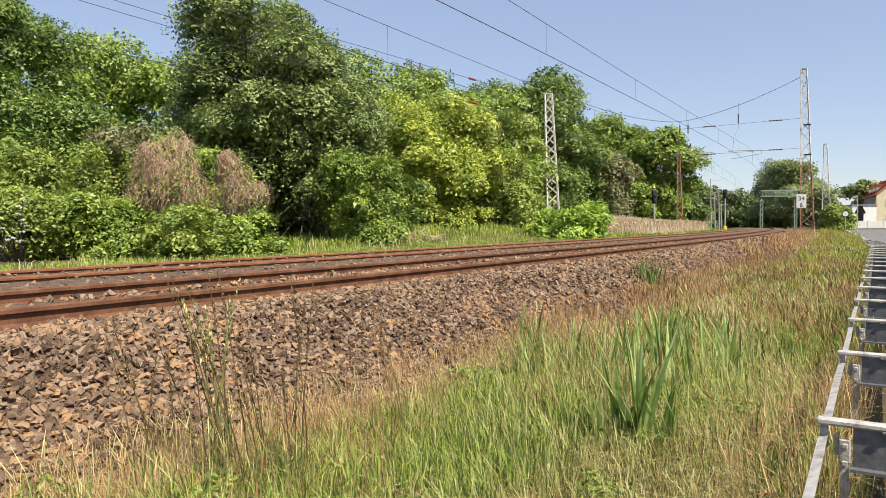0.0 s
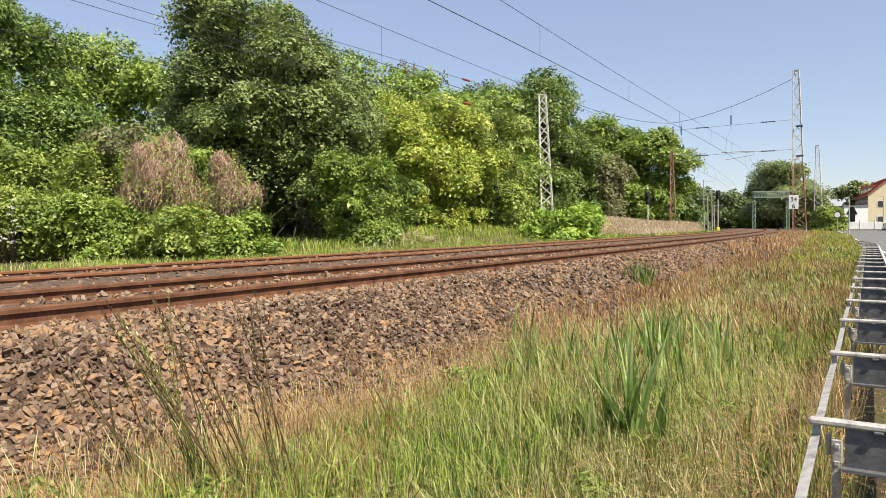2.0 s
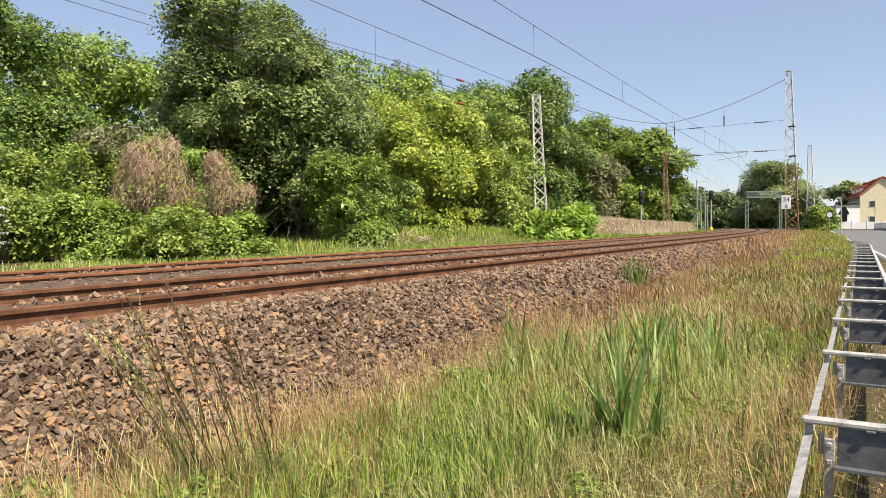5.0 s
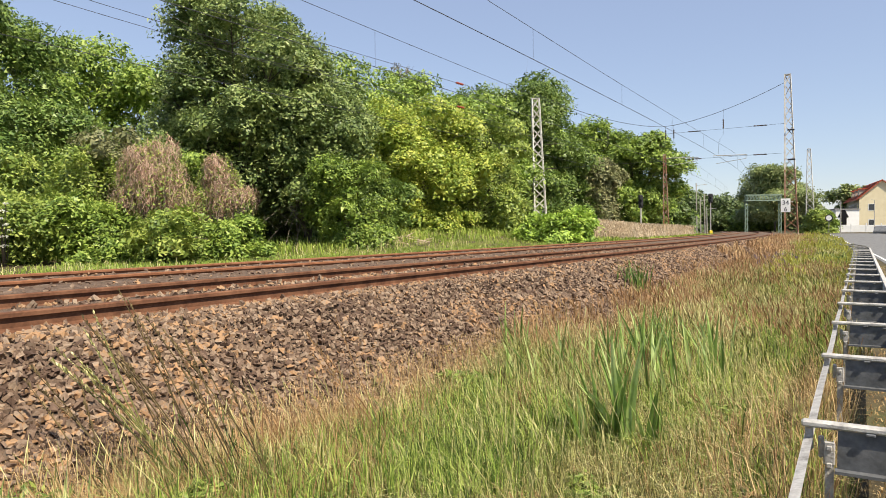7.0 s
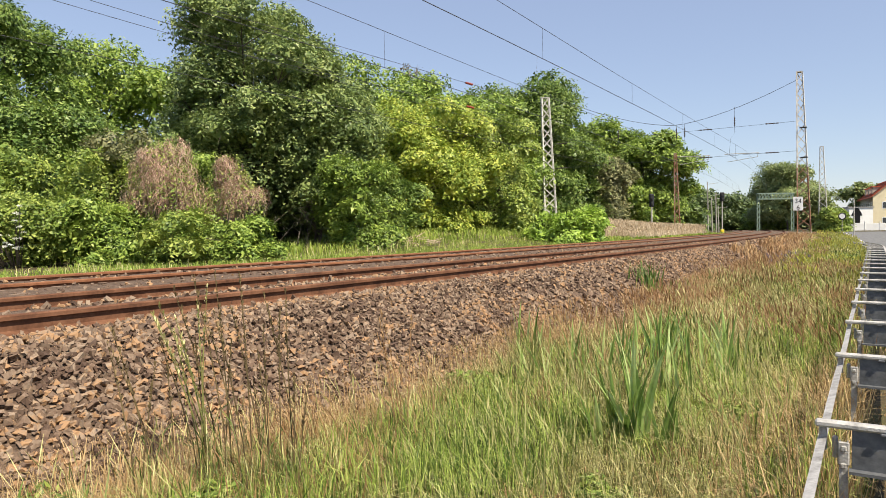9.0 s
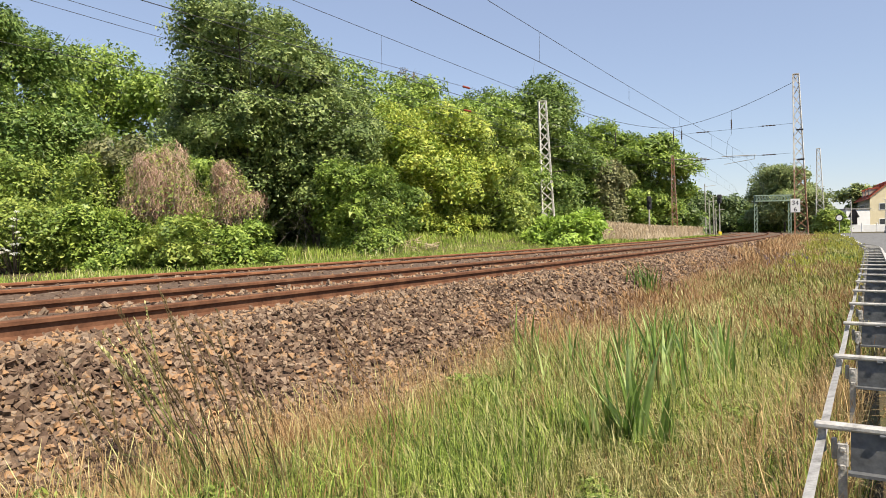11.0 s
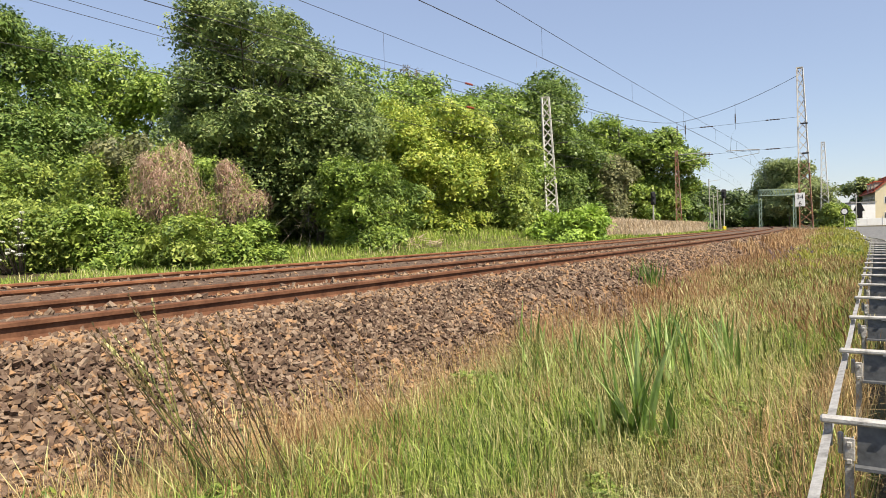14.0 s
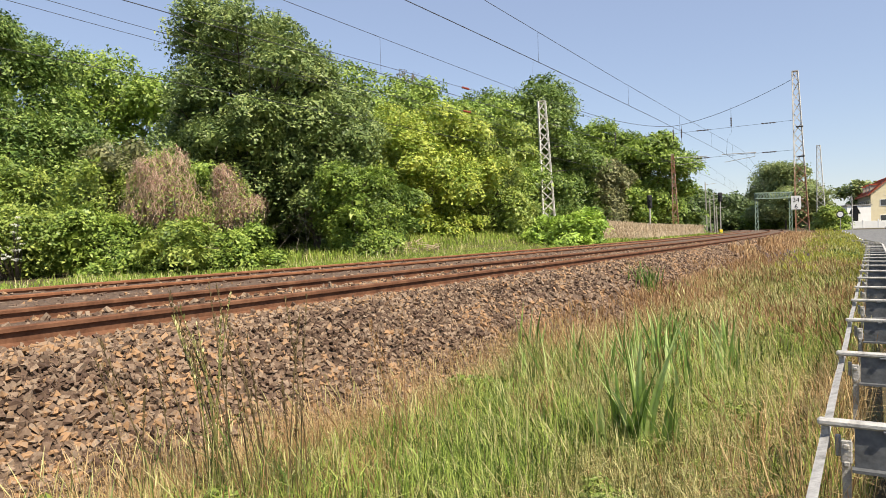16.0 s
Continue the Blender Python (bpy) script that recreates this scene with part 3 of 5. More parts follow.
meadow("cut_grass", "short dry mown grass under the guardrail", 34000, 1.0, 34, -1.2, 1.0, 0.07, 0.011, 0.9, DRY, 35, 2.0, 1.7, 1.9)
meadow("siding_weeds", "low green weeds between the siding rails", 5000, 2, 40, 7.6, 10.5, 0.11, 0.016, 0.9, GREEN, 36, 1.0, 0.2)
meadow("tan_reed", "tan dry reed bed at the wood's edge", 22000, 54, 92, 13.8, 23, 0.92, 0.028, 0.8, M["tan_reed"], 37, 1.2, 1.6)
seed_heads("tan_reed", "feathery tan reed plumes at the wood's edge", 8000, 54, 92, 13.8, 23, 1.3, M["tan_reed"], 67, 0.05, 1.2, 1.6)
meadow("dry_grass", "withered brown grass heaped round the guardrail posts", 2600, 2.2, 9, 0.05, 0.5, 0.62, 0.0045, 1.3, M["stalk"], 87, 2.0, 1.2)
meadow("dry_grass", "dry grass strands caught on the guardrail", 2600, 2.5, 14, 0.02, 0.45, 0.78, 0.005, 0.9, DRY, 57, 2.0, 1.1)
seed_heads("seed_grass", "pale seed heads over the meadow grass", 3800, 1.5, 8, 0.2, 3.2, 0.58, PALE, 61, 0.0028, 1.0, 0.8)
seed_heads("seed_grass", "red-brown seed heads over the meadow grass", 2600, 1.5, 9, 0.1, 3.4, 0.62, RED, 62, 0.003, 3.0, 0.6)
seed_heads("seed_grass", "red-brown seed heads over the meadow grass", 7000, 8, 26, 0.2, 3.7, 0.6, RED, 63, 0.01, 3.0, 0.7)
seed_heads("seed_grass", "pale seed heads over the meadow grass", 6000, 8, 26, 0.0, 3.2, 0.6, PALE, 64, 0.01, 1.0, 0.7)
seed_heads("yellow_flowers", "yellow wildflowers in the far meadow", 3000, 18, 60, -0.1, 2.4, 0.62, M["flower_yellow"], 65, 0.032, 1.5, 0.7)
seed_heads("violet_flowers", "patch of violet wildflowers in the meadow", 36, 24, 30, 2.0, 3.1, 0.6, M["flower_violet"], 66, 0.03, 1.5, 1.4)


# ---------- trees ----------
def leaves(c, rad, n, size, r, shell=0.35):
    """Leaves scattered through the outer shell of ellipsoids c, rad."""
    c, rad = np.asarray(c, float), np.asarray(rad, float)
    wgt = rad[:, 0] * rad[:, 2]
    k = r.choice(len(c), n, p=wgt / wgt.sum())
    d = r.standard_normal((n, 3))
    d /= np.linalg.norm(d, axis=1, keepdims=True)
    d[:, 2] = np.where((d[:, 2] < -0.2) & (r.uniform(0, 1, n) < 0.75), -d[:, 2], d[:, 2])
    rr = 1 + 0.07 * r.standard_normal(n) - shell * r.uniform(0, 1, n) ** 2
    # twig-like bunching
    bump = 1 + 0.16 * np.sin(d[:, 0] * 9 + k * 1.3) * np.sin(d[:, 1] * 8 + k) * np.sin(d[:, 2] * 9 + k * 2.1)
    p = c[k] + d * rad[k] * (rr * bump)[:, None]
    nrm = d * 0.7 + np.array([0, 0, 0.5]) + 0.6 * r.standard_normal((n, 3))
    nrm /= np.linalg.norm(nrm, axis=1, keepdims=True)
    a = np.cross(nrm, r.standard_normal((n, 3)))
    a /= np.linalg.norm(a, axis=1, keepdims=True)
    b = np.cross(nrm, a)
    sz = (size * r.uniform(0.6, 1.4, n))[:, None]
    v = np.stack([p - a * sz, p + b * sz * 0.45 - nrm * sz * 0.12, p + a * sz, p - b * sz * 0.45 - nrm * sz * 0.12], 1)
    return v.reshape(-1, 3), np.arange(4 * n).reshape(n, 4)


def sprays(c, rad, n, size, r, per=34):
    """Leafy twigs on the outside of ellipsoids c, rad: flat drooping sprays of pointed leaves, and coarser foliage inside."""
    c, rad = np.asarray(c, float), np.asarray(rad, float)
    wgt = rad[:, 0] * rad[:, 2]
    wgt = wgt / wgt.sum()
    m = max(6, int(n * 0.88) // per)
    k = r.choice(len(c), m, p=wgt)
    d = r.standard_normal((m, 3))
    d /= np.linalg.norm(d, axis=1, keepdims=True)
    d[:, 2] = np.where((d[:, 2] < 0.0) & (r.uniform(0, 1, m) < 0.9), -d[:, 2], d[:, 2])
    hub = c[k] + d * rad[k] * r.uniform(0.74, 1.0, (m, 1))
    sr = rad[k].mean(1) * r.uniform(0.10, 0.22, m) + 1.2 * size
    sn = d * 0.75 + np.array([0, 0, 0.7]) + 0.4 * r.standard_normal((m, 3))
    sn /= np.linalg.norm(sn, axis=1, keepdims=True)
    hub, srl, snl = np.repeat(hub, per, 0), np.repeat(sr, per), np.repeat(sn, per, 0)
    g = np.clip(r.standard_normal((m * per, 3)), -1.5, 1.5) * srl[:, None]
    g -= 0.62 * (g * snl).sum(1, keepdims=True) * snl
    g[:, 2] -= 0.3 * (g[:, 0] ** 2 + g[:, 1] ** 2) / srl
    fill = n - m * per
    kf = r.choice(len(c), fill, p=wgt)
    e = r.standard_normal((fill, 3))
    e /= np.linalg.norm(e, axis=1, keepdims=True)
    p = np.concatenate([hub + g, c[kf] + e * rad[kf] * r.uniform(0.2, 0.78, (fill, 1))])
    nrm = np.concatenate([snl + 0.3 * r.standard_normal((m * per, 3)), e + 0.6 * r.standard_normal((fill, 3))])
    nrm /= np.linalg.norm(nrm, axis=1, keepdims=True)
    a = np.cross(nrm, r.standard_normal((len(p), 3)))
    a /= np.linalg.norm(a, axis=1, keepdims=True)
    b = np.cross(nrm, a)
    sz = (size * r.uniform(0.6, 1.4, len(p)) * np.where(np.arange(len(p)) < m * per, 1.0, 2.1))[:, None]
    v = np.stack([p + a * sz, p - a * sz * 0.7 + b * sz * 0.55, p - a * sz * 0.7 - b * sz * 0.55], 1)
    return v.reshape(-1, 3), np.arange(3 * len(p)).reshape(-1, 3)


def lobes_of(base, z0, top, wide, deep, count, r, lob=0.36, full=2.5):
    """Clumps that fill a crown; a higher full gives broader shoulders."""
    c, rad = [], []
    hz = (top - z0) / 2
    for i in range(count):
        z = r.uniform(-0.92, 0.95)
        ring = max(0.1, 1 - abs(z) ** full) ** (1 / full) * r.uniform(0.5, 0.88)
        a = r.uniform(0, 2 * math.pi)
        k = lob * r.uniform(0.6, 1.2)
        c.append((base[0] + wide / 2 * ring * math.cos(a), base[1] + deep / 2 * ring * math.sin(a), z0 + hz + z * hz * 0.84))
        rad.append((wide / 2 * k, deep / 2 * k, min(hz, wide / 2) * k * 0.85))
    for f, k in ((0.45, 0.62), (0.95, 0.66), (1.4, 0.5)):   # inner foliage
        c.append((base[0], base[1], z0 + hz * f))
        rad.append((wide / 2 * k, deep / 2 * k, hz * 0.42))
    return c, rad


def tree(name, base, top, wide, z0, mat, n, size, seed, label, category="tree", count=22, deep=None, trunk=0.18, group="", lob=0.36, full=2.5):
    r = np.random.default_rng(seed)
    bx, by, bz = base
    t = thing(name, Matrix.Identity(4), label, category, group)
    deep = deep or wide
    c, rad = lobes_of(base, z0, top, wide, deep, count, r, lob, full)
    bm = bmesh.new()
    hub = Vector((bx, by, bz + (top - bz) * 0.62))
    knee = Vector((bx + r.uniform(-0.3, 0.3), by + r.uniform(-0.3, 0.3), (bz + hub.z) / 2))
    tube(bm, [(bx, by, bz - 0.15), (bx, by, bz + 0.3), knee, hub], [trunk * 1.5, trunk * 1.1, trunk * 0.8, trunk * 0.35], 8)
    for i, p in enumerate(c):
        p = Vector(p)
        f = r.uniform(0.25, 0.9)
        a = Vector((bx, by, bz + 0.2)).lerp(hub, f) if z0 - bz > 1 else Vector((bx, by, bz + 0.1)).lerp(hub, f * 0.7)
        m = a.lerp(p, 0.5) + Vector((0, 0, 0.12 * (p - a).length))
        tube(bm, [a, m, p], [trunk * 0.4, trunk * 0.25, trunk * 0.06], 5)
        for j in range(2):
            e = p + Vector(r.standard_normal(3) * np.array(rad[i]) * 0.6)
            tube(bm, [m.lerp(p, 0.6), e], [trunk * 0.14, trunk * 0.03], 4)
    part("trunk", bm, M["bark"], t)
    v, f = sprays(c, rad, int(n * (1.5 if by < 56 else 1.35 if by < 100 else 1.2)), size * (0.84 if by < 56 else 0.9 if by < 100 else 0.95), r)
    v[:, 2] = np.maximum(v[:, 2], bz + 0.02)
    part("crown", np_mesh("crown", v, f, mat), mat, t)
    return t


tree("ash_tree", (-18.9, 30, 0.75), 11.9, 8.2, 1.2, M["leaf_ash"], 46000, 0.105, 101, "tall green ash tree behind the hedge", count=44, lob=0.34, full=2.2)
tree("ash_tree", (-27, 33, 0.75), 12.0, 11, 1.2, M["leaf_ash"], 16000, 0.16, 102, "tall green ash tree behind the hedge", count=26)
tree("broadleaf_tree", (-21.3, 48, 0.8), 14.2, 13, 1.5, M["leaf_mid"], 38000, 0.17, 103, "green broadleaf tree in the wood's second row", count=32)
tree("robinia_tree", (-9.15, 33.5, 0.72), 13.3, 9.2, 1.4, M["leaf_dark"], 62000, 0.105, 104, "tall dark-green robinia with an open crown", count=62, trunk=0.24, lob=0.29, full=2.7)
tree("robinia_tree", (-6.0, 34.0, 0.72), 10.6, 7.0, 1.0, M["leaf_dark"], 32000, 0.105, 105, "dark-green robinia leaning out of the wood", count=36, lob=0.32)
tree("robinia_shrub", (-3.8, 31.5, 0.72), 5.0, 4.4, 0.0, M["leaf_mid"], 16000, 0.09, 106, "dense green shrub at the robinia's foot", "shrub", count=22)
tree("broadleaf_tree", (-4.2, 58, 0.85), 15.9, 13, 1.2, M["leaf_mid"], 30000, 0.18, 107, "green broadleaf tree in the wood's second row", count=36)
tree("birch_tree", (-2.8, 70, 0.9), 19.2, 3.8, 12.5, M["leaf_birch"], 1100, 0.11, 108, "thin pale birch top rising over the wood", count=18, trunk=0.16, lob=0.3)
tree("maple_tree", (-1.4, 46.5, 0.85), 10.9, 11.0, 0.0, M["leaf_yellow"], 44000, 0.13, 109, "sunlit yellow-green maple at the wood's edge", count=50, lob=0.27)
tree("maple_tree", (3.0, 51, 0.85), 10.6, 9.2, 0.0, M["leaf_bright"], 26000, 0.14, 110, "bright green maple at the wood's edge", count=34, lob=0.3)
tree("broadleaf_tree", (10.4, 80, 0.9), 19.6, 15.2, 1.2, M["leaf_deep"], 32000, 0.2, 111, "deep green broadleaf tree behind the mast", count=40)
tree("broadleaf_tree", (3.0, 66, 0.9), 15.0, 12, 1.2, M["leaf_mid"], 24000, 0.2, 112, "green broadleaf tree in the wood's second row", count=32)
tree("broadleaf_tree", (20, 90, 0.95), 15.4, 13, 0.6, M["leaf_mid"], 20000, 0.23, 113, "green broadleaf tree at the wood's edge", count=32)
tree("dry_shrub", (19.6, 80, 0.95), 10.8, 5.4, 1.0, M["leaf_grey"], 12000, 0.2, 114, "brownish half-dry tree at the wood's edge", count=22)
tree("broadleaf_tree", (25.4, 85, 0.95), 14.0, 10.6, 0.2, M["leaf_mid"], 32000, 0.22, 115, "rounded green broadleaf tree closing the wood", count=40)
tree("broadleaf_tree", (14.5, 80, 0.95), 12.5, 10, 0.2, M["leaf_deep"], 18000, 0.2, 116, "green undergrowth tree at the wood's edge", count=26)
tree("broadleaf_tree", (17.0, 90, 0.95), 16.0, 10, 0.6, M["leaf_mid"], 16000, 0.23, 120, "green broadleaf tree at the wood's edge", count=26)
tree("cherry_laurel", (8.3, 40.5, 0.7), 2.75, 4.0, -0.5, M["leaf_laurel"], 11000, 0.15, 117, "low bright-green leafy bush beside the siding", "shrub", count=26, trunk=0.06, lob=0.4)
tree("cherry_laurel", (7.1, 43.5, 0.8), 2.65, 3.4, -0.4, M["leaf_laurel"], 8000, 0.15, 118, "low bright-green leafy bush beside the siding", "shrub", count=20, trunk=0.06, lob=0.4)
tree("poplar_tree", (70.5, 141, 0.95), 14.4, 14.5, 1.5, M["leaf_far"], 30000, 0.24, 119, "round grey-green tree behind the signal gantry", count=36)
HR = "row of hedge shrubs behind the siding"
for i, (x, y, top, w, m, n, lab) in enumerate((
        (-15.2, 23.5, 4.6, 4.2, "leaf_bright", 11000, "light-green hedge shrub with young leaves"), (-12.2, 24.5, 4.9, 3.8, "leaf_bright", 10000, "light-green hedge shrub with young leaves"),
        (-11.4, 25.5, 5.7, 3.4, "leaf_grey", 7000, "grey-green hedge shrub with thin leaves"), (-13.4, 21.8, 3.0, 3.4, "leaf_bright", 8000, "green hedge shrub among brambles"),
        (-10.3, 21.4, 2.9, 3.4, "leaf_mid", 8000, "low green bramble shrub"), (-8.0, 21.0, 2.5, 3.4, "leaf_bright", 8000, "low green bramble shrub"),
        (-6.2, 21.6, 2.2, 2.8, "leaf_mid", 7000, "low green bramble shrub"), (-18.5, 22, 4.2, 4.0, "leaf_mid", 8000, "green hedge shrub among brambles"),
        (-9.6, 26.5, 5.0, 4.4, "leaf_mid", 8000, "green hedge shrub behind the dry vines"), (5.0, 50, 3.0, 3.0, "leaf_bright", 4000, "low green shrub at the wood's edge"))):
    tree("hedge_shrub", (x, y, 0.72), top, w, 0.1, M[m], n, 0.08, 140 + i, lab, "shrub", count=16, trunk=0.05, group=HR)


# ---------- lattice masts ----------
def lattice(name, base, top, w0, w1, mat, label, panels=13, lean=(0, 0), turn_z=0.0, low=None, leg=0.085):
    """Four corner angles that taper upwards and a zigzag of braces on each face."""
    t = thing(name, Matrix.Translation(base) @ Matrix.Rotation(turn_z, 4, "Z"), label, "catenary mast", "railway masts")
    h = top - base[2]

    def corner(k, f):
        w = w0 + (w1 - w0) * f
        sx, sy = ((-1, -1), (1, -1), (1, 1), (-1, 1))[k % 4]
        return Vector((sx * w / 2 + lean[0] * f, sy * w / 2 + lean[1] * f, h * f))
    for k in range(4):
        for f0, f1, lm in ((0, 0.42, low or mat), (0.42, 1, mat)):
            bm = bmesh.new()
            bar(bm, corner(k, f0), corner(k, f1), leg)
            part("leg", bm, lm, t)
    for k in range(4):
        for i in range(panels):
            f0, f1 = i / panels, (i + 1) / panels
            a, b = (corner(k, f0), corner(k + 1, f1)) if (i + k) % 2 else (corner(k + 1, f0), corner(k, f1))
            bm = bmesh.new()
            bar(bm, a, b, leg * 0.72)
            part("brace", bm, (low or mat) if f0 < 0.42 else mat, t)
    bm = bmesh.new()
    box(bm, (lean[0] - w1 / 2 - 0.05, lean[1] - w1 / 2 - 0.05, h - 0.02), (lean[0] + w1 / 2 + 0.05, lean[1] + w1 / 2 + 0.05, h + 0.05))
    part("cap", bm, mat, t)
    if low:
        for f in (0.66, 0.48):
            bm = bmesh.new()
            c = corner(0, f).lerp(corner(2, f), 0.5)
            box(bm, (c.x - 0.12, c.y - 0.5, c.z - 0.06), (c.x + 0.42, c.y - 0.36, c.z + 0.06), bevel=0.02)
            part("wire_bracket", bm, M["black"], t, "dark wire bracket")
    bm = bmesh.new()
    box(bm, (-w0 * 0.75, -w0 * 0.75, -0.5), (w0 * 0.75, w0 * 0.75, 0.35), bevel=0.05)
    part("plinth", bm, M["concrete"], t, "weathered concrete plinth")
    return t


lattice("catenary_mast", (10.95, 68.5, 0.85), 14.55, 1.2, 0.68, M["mast_pale"], "tall tapering pale lattice mast behind a bush", 14, (-0.5, 0.0), -0.16, None, 0.15)
lattice("catenary_mast", (30.4, 58, 0.8), 14.5, 1.0, 0.42, M["mast_pale"], "tall tapering lattice mast, rusty below and pale above", 16, (-0.35, 0.0), -0.48, M["mast_rust"], 0.09)
lattice("catenary_mast", (52.4, 95, 0.9), 12.5, 1.15, 0.4, M["mast_pale"], "far grey tapering lattice mast", 14, (-0.2, 0), -0.5)
lattice("catenary_mast", (25.6, 75, 0.9), 9.7, 0.6, 0.2, M["mast_rust"], "slim rusty lattice mast at the wood's edge", 12, (-0.2, 0), -0.35)


# ---------- undergrowth and the wood's dark rows ----------
for i, (x, y, top, w, m, n, sz, lab) in enumerate((
        (-8.3, 40, 4.6, 7.0, "leaf_deep", 8000, 0.13, "dark undergrowth thicket below the robinias"), (-11.5, 43, 5.5, 8.0, "leaf_deep", 8000, 0.14, "dark undergrowth thicket below the robinias"), (-5.0, 45, 5.5, 8.0, "leaf_deep", 8000, 0.14, "dark undergrowth thicket below the robinias"), (-17, 60, 8, 13, "leaf_deep", 7000, 0.2, "dark thicket deep in the wood"), (-8, 62, 8, 13, "leaf_deep", 7000, 0.2, "dark thicket deep in the wood"), (-9.5, 37, 5.5, 8.0, "leaf_deep", 12000, 0.12, "dark undergrowth thicket below the robinias"), (-4.0, 38.5, 5.0, 7.0, "leaf_deep", 11000, 0.12, "dark undergrowth thicket below the robinias"),
        (-16, 38, 7.5, 9.0, "leaf_mid", 11000, 0.14, "green thicket in the wood"), (1.5, 57, 8.5, 9.0, "leaf_mid", 11000, 0.16, "green thicket in the wood"),
        (4.6, 59, 8.0, 7.0, "leaf_mid", 12000, 0.16, "green thicket in the wood"), (11.5, 76, 9.5, 9.0, "leaf_deep", 12000, 0.19, "dark green thicket behind the mast"),
        (16, 82, 8.5, 8.0, "leaf_mid", 11000, 0.2, "green thicket at the wood's edge"), (23, 86, 9.0, 9.0, "leaf_mid", 11000, 0.21, "green thicket at the wood's edge"),
        (-25, 42, 9.5, 11, "leaf_ash", 11000, 0.17, "green thicket in the wood"), (-33, 36, 9.0, 11, "leaf_mid", 8000, 0.18, "green thicket in the wood"),
        (31, 92, 7.5, 8.0, "leaf_deep", 8000, 0.22, "dark green thicket at the wood's edge"), (-3.6, 43, 3.6, 4.0, "leaf_bright", 6000, 0.11, "green undergrowth at the wood's edge"), (1.2, 46.5, 3.2, 4.0, "leaf_yellow", 7000, 0.11, "yellow-green undergrowth at the wood's edge"), (5.5, 55, 3.8, 4.0, "leaf_bright", 6000, 0.13, "green undergrowth at the wood's edge"))):
    tree("thicket", (x, y, 0.75), top, w, 0.1, M[m], int(n * 0.72), sz * 1.1, 200 + i, lab, "thicket", count=20, trunk=0.07, deep=w * 0.75)
for i, (x, y, top, w, m) in enumerate((
        (38, 126, 8.4, 15, "leaf_wood_shade"), (48, 150, 9.6, 20, "leaf_wood_shade"), (40, 140, 8, 18, "leaf_wood_shade"), (57, 165, 9, 20, "leaf_wood_shade"), (30, 125, 8, 14, "leaf_wood_shade"), (60, 172, 11.0, 24, "leaf_wood_shade"), (78, 200, 12.0, 26, "leaf_wood_shade"), (70, 165, 7.0, 9.0, "leaf_wood_shade"),
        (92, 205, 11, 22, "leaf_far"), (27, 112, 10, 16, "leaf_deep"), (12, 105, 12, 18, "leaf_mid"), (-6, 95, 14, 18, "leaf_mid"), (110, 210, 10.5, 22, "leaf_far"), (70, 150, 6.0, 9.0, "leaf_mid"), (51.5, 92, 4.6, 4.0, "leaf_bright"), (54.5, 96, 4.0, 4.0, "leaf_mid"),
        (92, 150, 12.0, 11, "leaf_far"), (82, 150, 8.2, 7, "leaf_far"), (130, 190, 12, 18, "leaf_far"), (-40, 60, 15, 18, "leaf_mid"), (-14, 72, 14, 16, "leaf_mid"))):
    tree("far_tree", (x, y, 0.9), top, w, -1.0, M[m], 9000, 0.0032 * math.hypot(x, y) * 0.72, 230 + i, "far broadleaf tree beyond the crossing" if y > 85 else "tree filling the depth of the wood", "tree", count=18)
for x, y, top in ((74, 150, 5.6), (76, 152, 6.4), (78.5, 154, 5.8)):
    t = thing("spruce_tree", Matrix.Translation((x, y, 0.9)), "small dark spruce beyond the houses", "tree", "spruces beyond the houses")
    bm = bmesh.new()
    tube(bm, [(0, 0, -0.1), (0, 0, top - 1)], [0.14, 0.03])
    part("trunk", bm, M["bark"], t)
    r = np.random.default_rng(int(x * 10))
    k = 2600
    f = r.uniform(0, 1, k) ** 0.6
    rad, a = (1 - (1 - f)) * 1.3 * r.uniform(0.5, 1, k), r.uniform(0, 6.28, k)
    p = np.stack([rad * np.cos(a), rad * np.sin(a), (1 - f) * (top - 1.0) + 0.2], -1)
    d = np.stack([np.cos(a), np.sin(a), np.full(k, -0.5)], -1) * 0.3
    e = np.stack([-np.sin(a), np.cos(a), np.zeros(k)], -1) * 0.1
    v = np.stack([p - e, p + d, p + e], 1).reshape(-1, 3)
    part("crown", np_mesh("crown", v, np.arange(3 * k).reshape(k, 3), M["leaf_deep"]), None, t)


